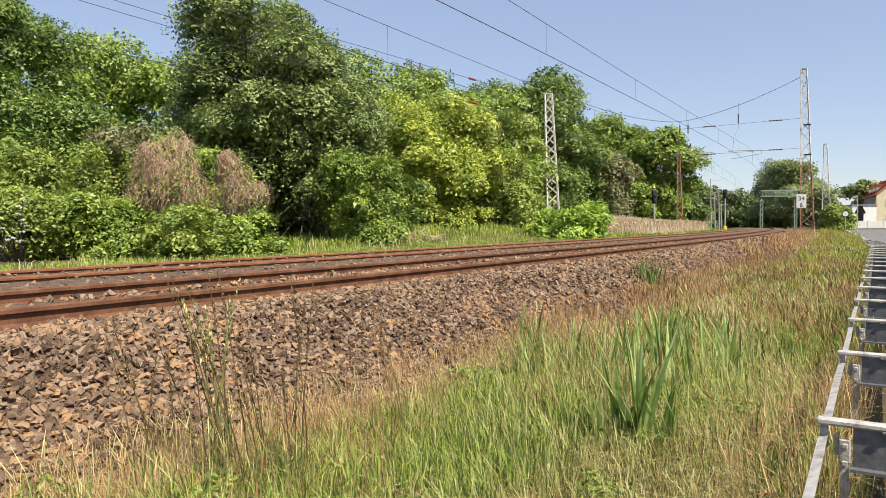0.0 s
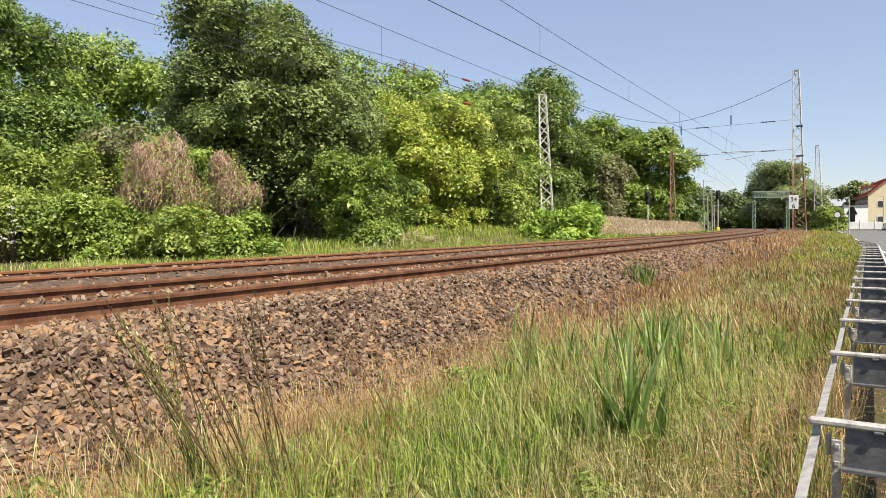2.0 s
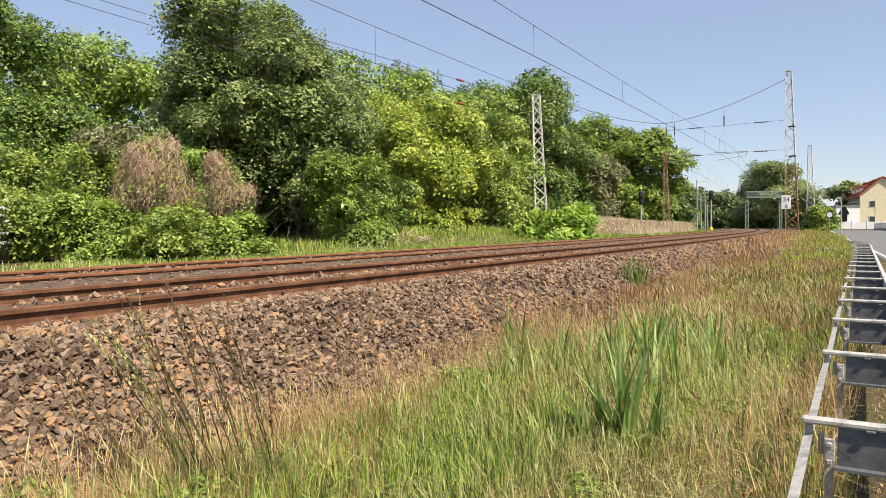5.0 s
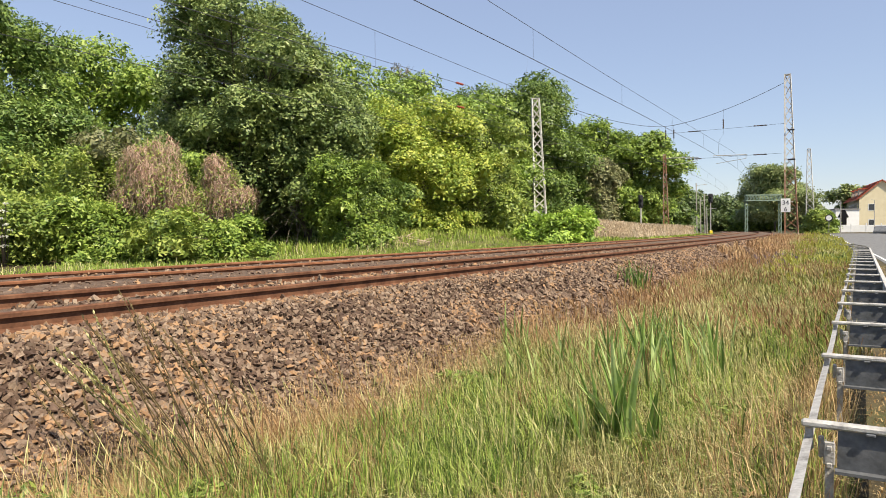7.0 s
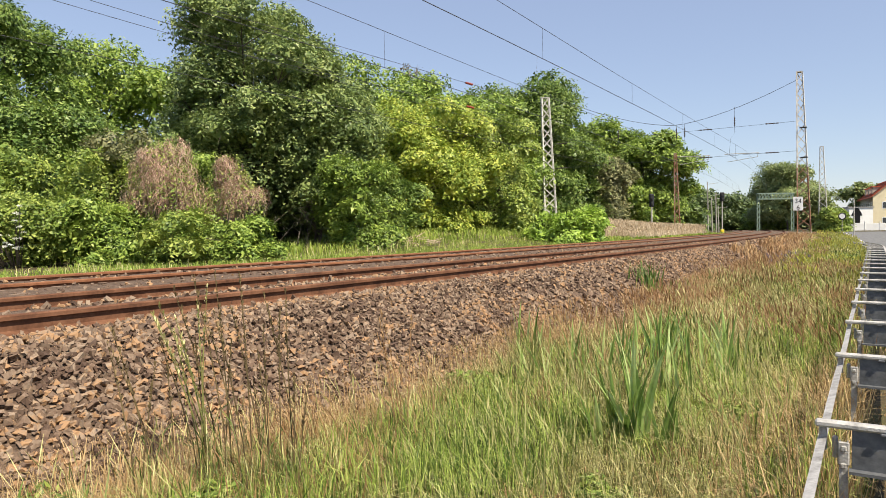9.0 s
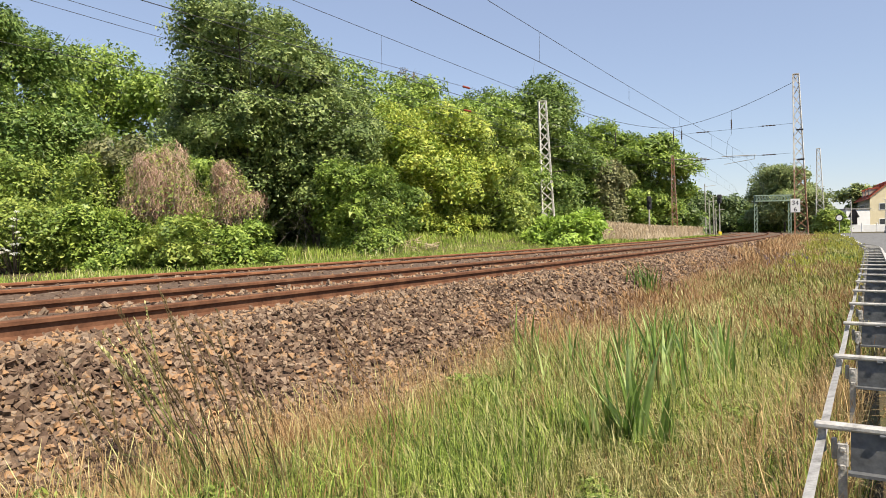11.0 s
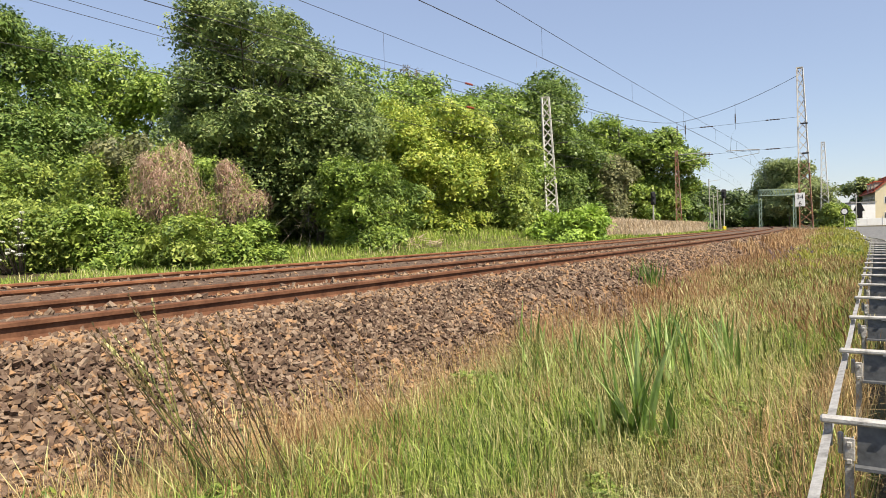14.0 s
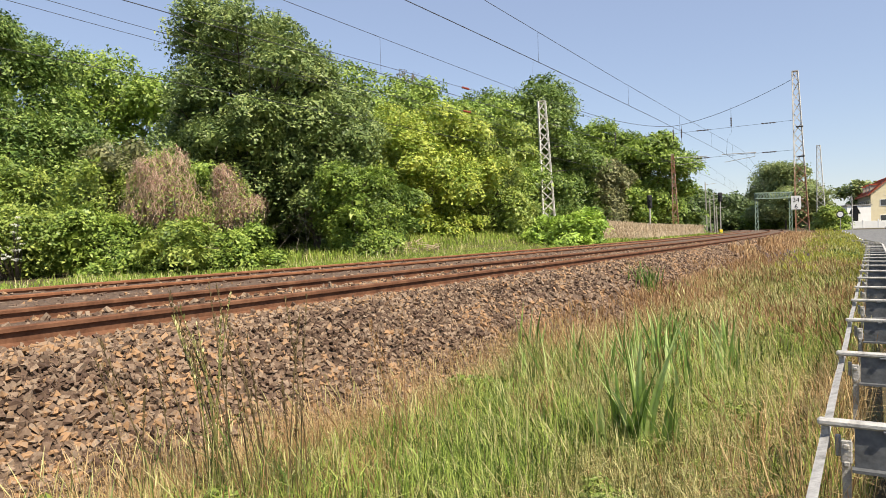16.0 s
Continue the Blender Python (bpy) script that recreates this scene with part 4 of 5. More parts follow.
# ---------- dry vines over shrubs ----------
def vines(base, c, rad, n, seed, label):
    """Strands that slide down a lumpy dome."""
    t = thing("dry_vine", Matrix.Translation(base), label, "dry vine", "dry vines on the hedge")
    r = np.random.default_rng(seed)
    k = 8
    # small caps over the dome, from which the strands slide and hang
    caps = 16
    e = r.standard_normal((caps, 3))
    e[:, 2] = np.abs(e[:, 2]) * 1.5
    e /= np.linalg.norm(e, axis=1, keepdims=True)
    cap_c = np.array(c) + e * np.array(rad) * r.uniform(0.4, 0.95, (caps, 1))
    cap_r = r.uniform(0.2, 0.5, caps) * rad[0]
    j0 = r.integers(0, caps, n)
    az = r.uniform(0, 2 * np.pi, n)
    el0 = np.arcsin(r.uniform(0.0, 1, n))
    drop = r.uniform(0.3, 1.7, n)
    fly = 1 + np.abs(0.16 * r.standard_normal(n))
    wob = 0.03 * r.standard_normal((n, 3))
    pts = []
    for j in range(k):
        el = el0 - drop * j / (k - 1)
        up = np.maximum(el, 0)
        rr = (cap_r[j0] * fly)[:, None]
        p = np.stack([np.cos(az) * np.cos(up), np.sin(az) * np.cos(up), np.sin(up) + np.minimum(el, 0) * 1.3], -1) * rr
        wob = wob * 0.8 + 0.034 * r.standard_normal((n, 3))
        az = az + 0.12 * r.standard_normal(n)
        pts.append(cap_c[j0] + p + wob)
    P = np.stack(pts, 1)
    P[..., 2] = np.maximum(P[..., 2], 0.02)
    wv = np.stack([-np.sin(az), np.cos(az), np.zeros(n)], -1)[:, None] * r.uniform(0.003, 0.008, (n, 1, 1))
    v = np.concatenate([P - wv, P + wv], 1).reshape(-1, 3)
    f = np.array([[j, j + 1, k + j + 1, k + j] for j in range(k - 1)])
    part("tangle", np_mesh("tangle", v, (f[None] + 2 * k * np.arange(n)[:, None, None]).reshape(-1, 4), M["vine"]), None, t)
    bm = bmesh.new()
    for j in range(10):
        a = r.uniform(0, 6.28)
        e = Vector((c[0] + math.cos(a) * rad[0] * 0.7, c[1] + math.sin(a) * rad[1] * 0.7, c[2] + rad[2] * r.uniform(0.2, 0.8)))
        tube(bm, [(c[0] * 0.3, c[1] * 0.3, -0.1), e * 0.5 + Vector((0, 0, 0.2)), e], [0.04, 0.025, 0.008], 5)
    part("stem", bm, M["twig"], t)
    v, f = leaves([c], [tuple(a * 1.0 for a in rad)], int(n * 0.9), 0.05, r)
    part("young_leaves", np_mesh("young_leaves", v, f, M["leaf_bright"]), None, t, "scattered fresh green leaves")


VL = "tangled brown dry vines hanging over a hedge shrub"
for i, (x, y, z, rx, rz, n) in enumerate(((-9.0, 22.8, 2.8, 0.9, 1.15, 1000), (-8.6, 22.3, 1.9, 1.0, 1.2, 950), (-9.5, 22.5, 1.7, 0.7, 1.0, 420), (-8.1, 22.3, 1.3, 0.7, 0.9, 450),
                                          (-6.95, 23.0, 2.4, 0.72, 1.1, 700), (-6.5, 22.7, 1.7, 0.8, 1.0, 650), (-7.25, 22.7, 1.4, 0.6, 0.9, 320))):
    vines((x, y, 0.72), (0, 0, z), (rx, rx * 0.9, rz), int(n * 1.7), 5 + i, VL)
# bare branches below the robinia
t = thing("fallen_branches", Matrix.Translation((-6.3, 30.4, 0.72)), "bare grey branches drooping under the robinia", "branch")
r = np.random.default_rng(77)
for i in range(12):
    bm = bmesh.new()
    a = Vector((r.uniform(-0.5, 0.8), 1.9, r.uniform(1.6, 3.2)))
    e = a + Vector((r.uniform(-1.6, 2.2), r.uniform(-1.6, -0.6), r.uniform(-2.0, 0.3)))
    e.z = max(e.z, 0.05)
    m = a.lerp(e, 0.5) + Vector((0, 0, r.uniform(0.15, 0.5)))
    tube(bm, [Vector((0.3, 3.0, 0.8 + 0.12 * i)), a, m, e], [0.03, 0.022, 0.014, 0.004], 5)
    for k in range(5):
        w = m.lerp(e, r.uniform(0.0, 0.9))
        tube(bm, [w, w + Vector(r.uniform(-0.4, 0.4, 3)) + Vector((0, 0, 0.1))], [0.007, 0.002], 4)
    part("branch", bm, M["twig"], t)

# white elder blossom
t = thing("blossom_shrub", Matrix.Translation((-12.5, 20.3, 0.72)), "shrub with white blossom clusters in the hedge", "shrub")
bm = bmesh.new()
r = np.random.default_rng(78)
cen = np.stack([r.uniform(-1.3, 1.0, 40), r.uniform(-1.15, -0.6, 40), r.uniform(0.4, 2.0, 40)], -1)
for c in cen:
    tube(bm, [(c[0] * 0.3, c[1] * 0.3 + 0.2, -0.05), tuple(c)], [0.02, 0.005], 4)
part("stem", bm, M["bark"], t)
v, f = leaves(cen, np.tile([0.075, 0.075, 0.035], (40, 1)), 1300, 0.026, r)
part("blossom", np_mesh("blossom", v, f, M["blossom"]), None, t, "white blossom")
v, f = leaves([(0, 0, 1.1)], [(1.6, 0.9, 1.1)], 5000, 0.07, r)
v[:, 2] = np.maximum(v[:, 2], 0.02)
part("crown", np_mesh("crown", v, f, M["leaf_bright"]), None, t)

# pale cut brushwood on the verge
t = thing("brush_pile", Matrix.Translation((-1.2, 33.5, 0.98)), "pale heap of cut brushwood on the verge", "brushwood")
r = np.random.default_rng(79)
for i in range(60):
    bm = bmesh.new()
    x = r.uniform(-1.4, 1.2)
    a = Vector((x, r.uniform(-0.5, 0.5), r.uniform(0.02, 0.55) * (1 - abs(x) / 1.9)))
    tube(bm, [a, a + Vector((r.uniform(-0.6, 0.6), r.uniform(-0.4, 0.4), r.uniform(-0.1, 0.25)))], [0.02, 0.008], 4)
    part("stick", bm, M["tan_reed"], t)


# ---------- overhead line ----------
def wire(bm, pts, rad):
    tube(bm, pts, rad, 5)


def overhead(path, levels, s0, s1, label):
    """Contact wire and carrying wires along the track, with droppers between the first two levels."""
    t = thing("overhead_wire", Matrix.Identity(4), label, "overhead wire", "overhead wires")
    span = 58.0

    def q_of(s):
        return float(np.interp(s, [a for a, b in path], [b for a, b in path]))

    def z_of(k, s):
        u = ((s - 65) / span) % 1.0
        return levels[k] + (0.0 if k == 0 else 1.1 * (4 * (u - 0.5) ** 2) * 0.35)
    for k in range(len(levels)):
        bm = bmesh.new()
        wire(bm, [along(s, q_of(s), z_of(k, s)).tolist() for s in np.arange(s0, s1, 3.0)], 0.0115 if k == 0 else 0.009)
        part("contact_wire" if k == 0 else "carrying_wire", bm, M["wire"], t)
    for s in np.arange(s0 + 3.7, s1 - 2, 9.6):
        bm = bmesh.new()
        wire(bm, [along(s, q_of(s), z_of(0, s)).tolist(), along(s, q_of(s), z_of(1, s)).tolist()], 0.005)
        part("dropper", bm, M["wire"], t)


overhead(((-12, 9.5), (14, 9.15), (28, 8.96), (39, 8.7), (67, 7.85), (150, 6.5)), (7.08, 7.93), -12, 150, "contact wire and carrying wire above the siding")
overhead(((-14, 14.6), (11, 14.03), (25, 13.6), (65, 12.4), (150, 10.5)), (7.05, 8.1), -14, 150, "contact wire and carrying wire beyond the siding")
overhead(((-14, 20.3), (14, 20.0), (60, 18.6)), (7.07, 8.1, 8.42), -14, 60, "dark overhead wires passing before the trees")


def insulator(p, way, mat, parent, length=0.55, rad=0.085):
    bm = bmesh.new()
    p, way = Vector(p), Vector(way).normalized()
    pts, rr = [], []
    for i in range(9):
        pts.append(p + way * (i / 8 - 0.5) * length)
        rr.append(rad if i % 2 else rad * 0.5)
    tube(bm, pts, rr, 8)
    return part("insulator", bm, mat, parent)


def headspan():
    t = thing("headspan", Matrix.Identity(4), "cable headspan with insulators hung between two lattice masts", "headspan")
    a, b = Vector((29.95, 58.1, 0)), Vector((10.5, 68.4, 0))

    def at(u, z):
        p = a.lerp(b, u)
        return Vector((p.x, p.y, z))
    bm = bmesh.new()
    wire(bm, [at(u, 10.9 + 3.55 * (abs(u - 0.45) / 0.5) ** 1.55) for u in np.linspace(0, 1, 25)], 0.02)
    part("span_cable", bm, M["wire"], t)
    for z0, z1 in ((10.45, 9.98), (7.98, 7.62)):
        bm = bmesh.new()
        wire(bm, [at(u, z0 + (z1 - z0) * u) for u in (0, 0.25, 0.5, 0.75, 1)], 0.012)
        part("cross_wire", bm, M["wire"], t)
        for u in (0.09, 0.33, 0.93):
            insulator(at(u, z0 + (z1 - z0) * u), b - a, M["insulator_dark"], t, 1.1, 0.06)
    for u, zt, zb in ((0.223, 12.1, 9.9), (0.411, 10.95, 9.3), (0.443, 10.9, 9.3), (0.68, 12.0, 9.6)):
        bm = bmesh.new()
        wire(bm, [at(u, zt), at(u, zb)], 0.012)
        part("hanger", bm, M["wire"], t)
        insulator(at(u, zb + 0.9), (0, 0, 1), M["insulator_dark"], t, 0.8, 0.07)
        bm = bmesh.new()
        wire(bm, [at(u, zb), at(u + 0.01, zb - 0.7) + Vector((-0.5, -0.9, 0)), at(u + 0.02, 8.0)], 0.01)
        part("pull_wire", bm, M["wire"], t)
    for u in (0.19, 0.37):   # registration arms
        bm = bmesh.new()
        tube(bm, [at(u - 0.055, 8.0), at(u + 0.07, 8.04)], 0.035, 6)
        tube(bm, [at(u - 0.05, 8.0), at(u - 0.05, 7.65)], 0.02, 6)
        tube(bm, [at(u - 0.05, 7.68), at(u + 0.06, 7.35)], 0.022, 6)
        part("registration_arm", bm, M["zinc"], t)


headspan()
t = thing("strain_wire", Matrix.Identity(4), "thin strain wires with red-brown insulators before the trees", "overhead wire")
for (p0, p1), f in ((((-5.7, 18.05, 7.4), (3.4, 30.25, 7.4)), 0.758), (((-5.7, 19.0, 6.62), (3.0, 30.2, 6.6)), 0.80)):
    bm = bmesh.new()
    wire(bm, [p0, tuple((a + b) / 2 for a, b in zip(p0, p1)), p1], 0.008)
    part("wire", bm, M["wire"], t)
    insulator([a + (b - a) * f for a, b in zip(p0, p1)], Vector(p1) - Vector(p0), M["insulator"], t, 0.5, 0.05)


# ---------- signals, gantries, kilometre board ----------
def gantry(x0, x1, y, base, top, label, depth=1.0):
    t = thing("signal_gantry", Matrix.Identity(4), label, "gantry", "signal gantries")
    for x in (x0, x1):
        bm = bmesh.new()
        for dx in (-0.22, 0.22):
            bar(bm, (x + dx, y, base - 0.1), (x + dx, y, top), 0.115)
        k = 7
        for i in range(k):
            za, zb = base + (top - base) * i / k, base + (top - base) * (i + 1) / k
            bar(bm, (x - 0.22, y, za), (x + 0.22, y, zb), 0.08)
        part("post", bm, M["green_steel"], t)
    for z in (top - 0.05, top - depth):
        bm = bmesh.new()
        box(bm, (x0 - 0.3, y - 0.35, z - 0.12), (x1 + 0.3, y + 0.35, z + 0.06))
        part("chord", bm, M["green_steel"], t)
    n = 11
    for i in range(n):
        xa = x0 + (x1 - x0) * i / n
        bm = bmesh.new()
        bar(bm, (xa, y - 0.3, top - depth), (xa + (x1 - x0) / n, y - 0.3, top - 0.05), 0.09)
        part("lattice_bar", bm, M["green_steel"], t)
        bm = bmesh.new()
        bar(bm, (xa, y - 0.3, top - depth), (xa, y - 0.3, top - 0.05), 0.09)
        part("lattice_bar", bm, M["green_steel"], t)


gantry(54.95, 60.85, 120, 0.9, 7.5, "green lattice signal gantry across the tracks")
gantry(77.8, 82.6, 190, 1.0, 6.5, "far green signal gantry before dark woods", 0.9)


def signal(p, h, label, wide=1.0):
    t = thing("railway_signal", Matrix.Translation(p), label, "signal", "railway signals")
    bm = bmesh.new()
    tube(bm, [(0, 0, -0.1), (0, 0, h)], [0.1, 0.08], 8)
    part("mast", bm, M["zinc"], t)
    bm = bmesh.new()
    box(bm, (-0.5 * wide, -0.12, h - 0.3), (0.5 * wide, 0.1, h + 1.1), bevel=0.1)
    part("screen", bm, M["black"], t, "black signal screen")
    for z in (h + 0.1, h + 0.6):
        bm = bmesh.new()
        tube(bm, [(0, -0.12, z), (0, -0.4, z + 0.02)], [0.14, 0.15], 10)
        part("hood", bm, M["black"], t)
    bm = bmesh.new()
    box(bm, (-0.25, -0.2, 0.0), (0.25, 0.2, 0.5), bevel=0.05)
    part("foot", bm, M["yellow"], t, "yellow foot cover")


signal((42.6, 105, 0.88), 5.0, "slim railway signal with a black screen", 0.7)
signal((21.9, 72, 0.85), 3.3, "railway signal standing in the tan reeds", 0.5)
for x, y, h in ((43.2, 112, 8.2), (45.4, 116, 5.9), (46.9, 118, 6.8), (49.7, 124, 4.7), (55.2, 160, 6.0)):
    t = thing("line_post", Matrix.Translation((x, y, 0.85)), "far grey overhead line post", "post", "far line posts")
    bm = bmesh.new()
    tube(bm, [(0, 0, -0.1), (-0.12, 0, h)], [0.12, 0.08], 8)
    part("shaft", bm, M["concrete"], t)
    bm = bmesh.new()
    bar(bm, (-0.12, 0, h - 0.4), (1.6, -0.2, h - 0.2), 0.07)
    part("bracket", bm, M["zinc"], t)
t = thing("small_signal_mast", Matrix.Translation((70.2, 150, 0.9)), "slim green mast with a white board beyond the gantry", "signal")
bm = bmesh.new()
tube(bm, [(0, 0, -0.1), (0, 0, 6.6)], [0.14, 0.1], 8)
part("shaft", bm, M["green_steel"], t)
bm = bmesh.new()
box(bm, (-0.45, -0.16, 0.9), (0.45, -0.1, 2.2), bevel=0.02)
part("board", bm, M["white"], t, "white board")

t = thing("kilometre_board", Matrix.Translation((29.42, 57.1, 3.53)) @ Matrix.Rotation(-0.48, 4, "Z"), "white kilometre board on the rusty lattice mast", "sign")
bm = bmesh.new()
box(bm, (-0.36, -0.02, -0.56), (0.36, 0.02, 0.56), bevel=0.012)
part("board", bm, M["white"], t)
for txt, z in (("34", 0.05), ("6", -0.48)):
    cu = bpy.data.curves.new("digits", "FONT")
    cu.body, cu.size, cu.align_x, cu.extrude = txt, 0.52, "CENTER", 0.003
    tmp = bpy.data.objects.new("digits_src", cu)
    scene.collection.objects.link(tmp)
    me = bpy.data.meshes.new_from_object(tmp.evaluated_get(bpy.context.evaluated_depsgraph_get()))
    bpy.data.objects.remove(tmp)
    me.materials.clear()
    me.materials.append(M["black"])
    d = new("digits", me)
    d.parent = t
    d.matrix_basis = pose(0, -0.026, z, 90, 0, 0)
    tagged(d, "black numerals")
bm = bmesh.new()
bar(bm, (-0.2, 0.02, 0.3), (0.55, 0.45, 0.3), 0.05)
bar(bm, (-0.2, 0.02, -0.3), (0.55, 0.45, -0.3), 0.05)
part("bracket", bm, M["zinc"], t)


# ---------- houses beyond the crossing ----------
def house(name, m, width, length, eave, ridge, wall_m, gable_m, roof_m, label, windows=True):
    """Gable to -y, length along +y; corner at the origin, width to +x."""
    t = thing(name, m, label, "house")
    bm = bmesh.new()
    v = [bm.verts.new(p) for p in ((0, 0, -0.3), (width, 0, -0.3), (width, 0, eave), (width / 2, 0, ridge), (0, 0, eave), (0, 0.3, -0.3), (width, 0.3, -0.3), (width, 0.3, eave), (width / 2, 0.3, ridge), (0, 0.3, eave))]
    bm.faces.new(v[:5]), bm.faces.new(v[9:4:-1])
    for i in range(5):
        j = (i + 1) % 5
        bm.faces.new((v[i], v[i + 5], v[j + 5], v[j]))
    bmesh.ops.recalc_face_normals(bm, faces=bm.faces)
    part("gable_wall", bm, gable_m, t)
    for x in (0.002, width - 0.3):
        bm = bmesh.new()
        box(bm, (x, 0.302, -0.3), (x + 0.298, length, eave))
        part("side_wall", bm, wall_m, t)
    bm = bmesh.new()
    box(bm, (0.3, length - 0.3, -0.3), (width - 0.3, length, eave))
    part("back_wall", bm, wall_m, t)
    for sgn in (0, 1):
        bm = bmesh.new()
        x0, x1 = (-0.45, width / 2) if sgn == 0 else (width + 0.45, width / 2)
        dz = (ridge - eave) / (width / 2) * 0.45
        q = [bm.verts.new(p) for p in ((x0, -0.35, eave - dz), (x1, -0.35, ridge + 0.02), (x1, length + 0.35, ridge + 0.02), (x0, length + 0.35, eave - dz))]
        w = [bm.verts.new(k.co + Vector((0, 0, 0.18))) for k in q]
        bm.faces.new(q[::-1]), bm.faces.new(w)
        for i in range(4):
            bm.faces.new((q[i], q[(i + 1) % 4], w[(i + 1) % 4], w[i]))
        bmesh.ops.recalc_face_normals(bm, faces=bm.faces)
        rf = part("roof", bm, roof_m, t)
        for k in range(1, 12):   # tile courses
            f = k / 12
            bm = bmesh.new()
            xa, za = x0 + (x1 - x0) * f, eave - dz + (ridge - eave + dz) * f + 0.19
            box(bm, (xa - 0.12, -0.35, za - 0.02), (xa + 0.12, length + 0.35, za + 0.05))
            part("tile_course", bm, roof_m, rf)
    if windows:
        for y in np.arange(1.6, length - 1, 3.2):
            for z in (1.0, 3.9):
                if z + 1.3 < eave:
                    bm = bmesh.new()
                    box(bm, (-0.03, y, z), (0.05, y + 1.0, z + 1.25))
                    wn_ = part("window", bm, M["white"], t)
                    bm = bmesh.new()
                    box(bm, (-0.045, y + 0.1, z + 0.1), (0.0, y + 0.9, z + 1.15))
                    part("pane", bm, M["glass"], wn_)
        for x in (width * 0.2, width * 0.6):
            for z in (1.0, 3.9):
                bm = bmesh.new()
                box(bm, (x, -0.04, z), (x + 1.1, 0.05, z + 1.3))
                wn_ = part("window", bm, M["white"], t)
                bm = bmesh.new()
                box(bm, (x + 0.1, -0.055, z + 0.1), (x + 1.0, 0.0, z + 1.2))
                part("pane", bm, M["glass"], wn_)
    return t


A_H = Matrix.Rotation(-0.44, 4, "Z")
# side walls get a greyer plaster than the gable: their shade is coloured in
h1 = house("gabled_house", Matrix.Translation((81.0, 130, 0.9)) @ A_H, 7.4, 22, 6.3, 9.5, M["plaster_grey_and_shaded"], M["plaster_cream"], M["tile"], "cream gabled house with a red tiled roof")
for y in (4, 9, 14):   # dormers and chimney
    bm = bmesh.new()
    box(bm, (0.4, y, 6.6), (2.2, y + 1.4, 8.1))
    bm2 = bmesh.new()
    box(bm2, (0.2, y - 0.15, 8.1), (2.5, y + 1.55, 8.3))
    dm = part("dormer", bm, M["plaster_grey_and_shaded"], h1)
    part("dormer_roof", bm2, M["tile"], dm)
t = thing("annex", Matrix.Translation((73.0, 124, 0.85)) @ Matrix.Rotation(-0.2, 4, "Z"), "low white plastered annex before the house", "house")
bm = bmesh.new()
box(bm, (0, 0, -0.2), (3.9, 5, 4.0))
part("wall", bm, M["plaster_white"], t)
bm = bmesh.new()
box(bm, (-0.15, -0.15, 4.0), (4.05, 5.15, 4.18))
part("flat_roof", bm, M["greyroof"], t)
# black sheet on the wall imitates the darkness of a house-shaped opening
bm = bmesh.new()
for p in (((0.7, -0.06, 1.3), (1.8, -0.06, 1.3), (1.8, -0.06, 2.6), (2.2, -0.06, 2.6), (1.25, -0.06, 4.6), (0.3, -0.06, 2.6), (0.7, -0.06, 2.6)),):
    f = bm.faces.new([bm.verts.new(k) for k in p])
    bmesh.ops.solidify(bm, geom=[f], thickness=0.05)
part("dark_opening", bm, M["black"], t, "black sheet standing in for a dark house-shaped opening")
house("cottage", Matrix.Translation((79.0, 140, 0.9)) @ Matrix.Rotation(-0.55, 4, "Z"), 6, 8, 2.4, 4.6, M["plaster_white"], M["plaster_white"], M["greyroof"], "small white cottage with a grey roof", False)
house("garage", Matrix.Translation((77.6, 104, 0.85)) @ Matrix.Rotation(-0.5, 4, "Z"), 6.5, 7, 3.6, 6.0, M["plaster_grey_and_shaded"], M["plaster_grey_and_shaded"], M["greyroof"], "low grey outbuilding with a grey roof", True)
# white garden wall with posts
t = thing("garden_wall", Matrix.Translation((68.5, 116, 0.85)) @ Matrix.Rotation(-0.35, 4, "Z"), "white garden wall and railings before the house", "wall")
for i in range(6):
    bm = bmesh.new()
    box(bm, (i * 2.2, 0, -0.2), (i * 2.2 + 2.1, 0.2, 1.2), bevel=0.02)
    part("panel", bm, M["plaster_white"], t)
    bm = bmesh.new()
    box(bm, (i * 2.2 - 0.1, -0.05, -0.2), (i * 2.2 + 0.0, 0.25, 1.5), bevel=0.02)
    part("post", bm, M["white"], t)


def road_sign(p, h, rad, label):
    t = thing("road_sign", Matrix.Translation(p) @ Matrix.Rotation(-0.52, 4, "Z"), label, "road sign", "road signs at the crossing")
    bm = bmesh.new()
    tube(bm, [(0, 0, -0.1), (0, 0, h)], 0.035, 8)
    part("pole", bm, M["zinc"], t)
    bm = bmesh.new()
    tube(bm, [(0, -0.06, h), (0, -0.04, h)], rad, 20)
    part("rim", bm, M["black"], t)
    bm = bmesh.new()
    tube(bm, [(0, -0.075, h), (0, -0.062, h)], rad * 0.72, 20)
    part("face", bm, M["white"], t, "white round face")


road_sign((49.2, 85, 0.55), 2.3, 0.44, "round white sign with a dark rim beside the road")
road_sign((70.8, 121, 0.9), 1.9, 0.5, "round white sign with a dark rim beside the road")
for x, y, h in ((44.7, 75, 4.0), (61.0, 104, 3.0), (58.0, 101, 2.6), (66.5, 103, 5.2)):
    t = thing("lamp_post", Matrix.Translation((x, y, 0.5)), "slim grey street post beside the road", "post", "street posts")
    bm = bmesh.new()
    tube(bm, [(0, 0, -0.4), (0, 0, h)], [0.07, 0.05], 8)
    part("shaft", bm, M["zinc"], t)
    bm = bmesh.new()
    tube(bm, [(0, 0, h), (-0.5, 0, h + 0.12)], [0.035, 0.03], 6)
    part("arm", bm, M["zinc"], t)


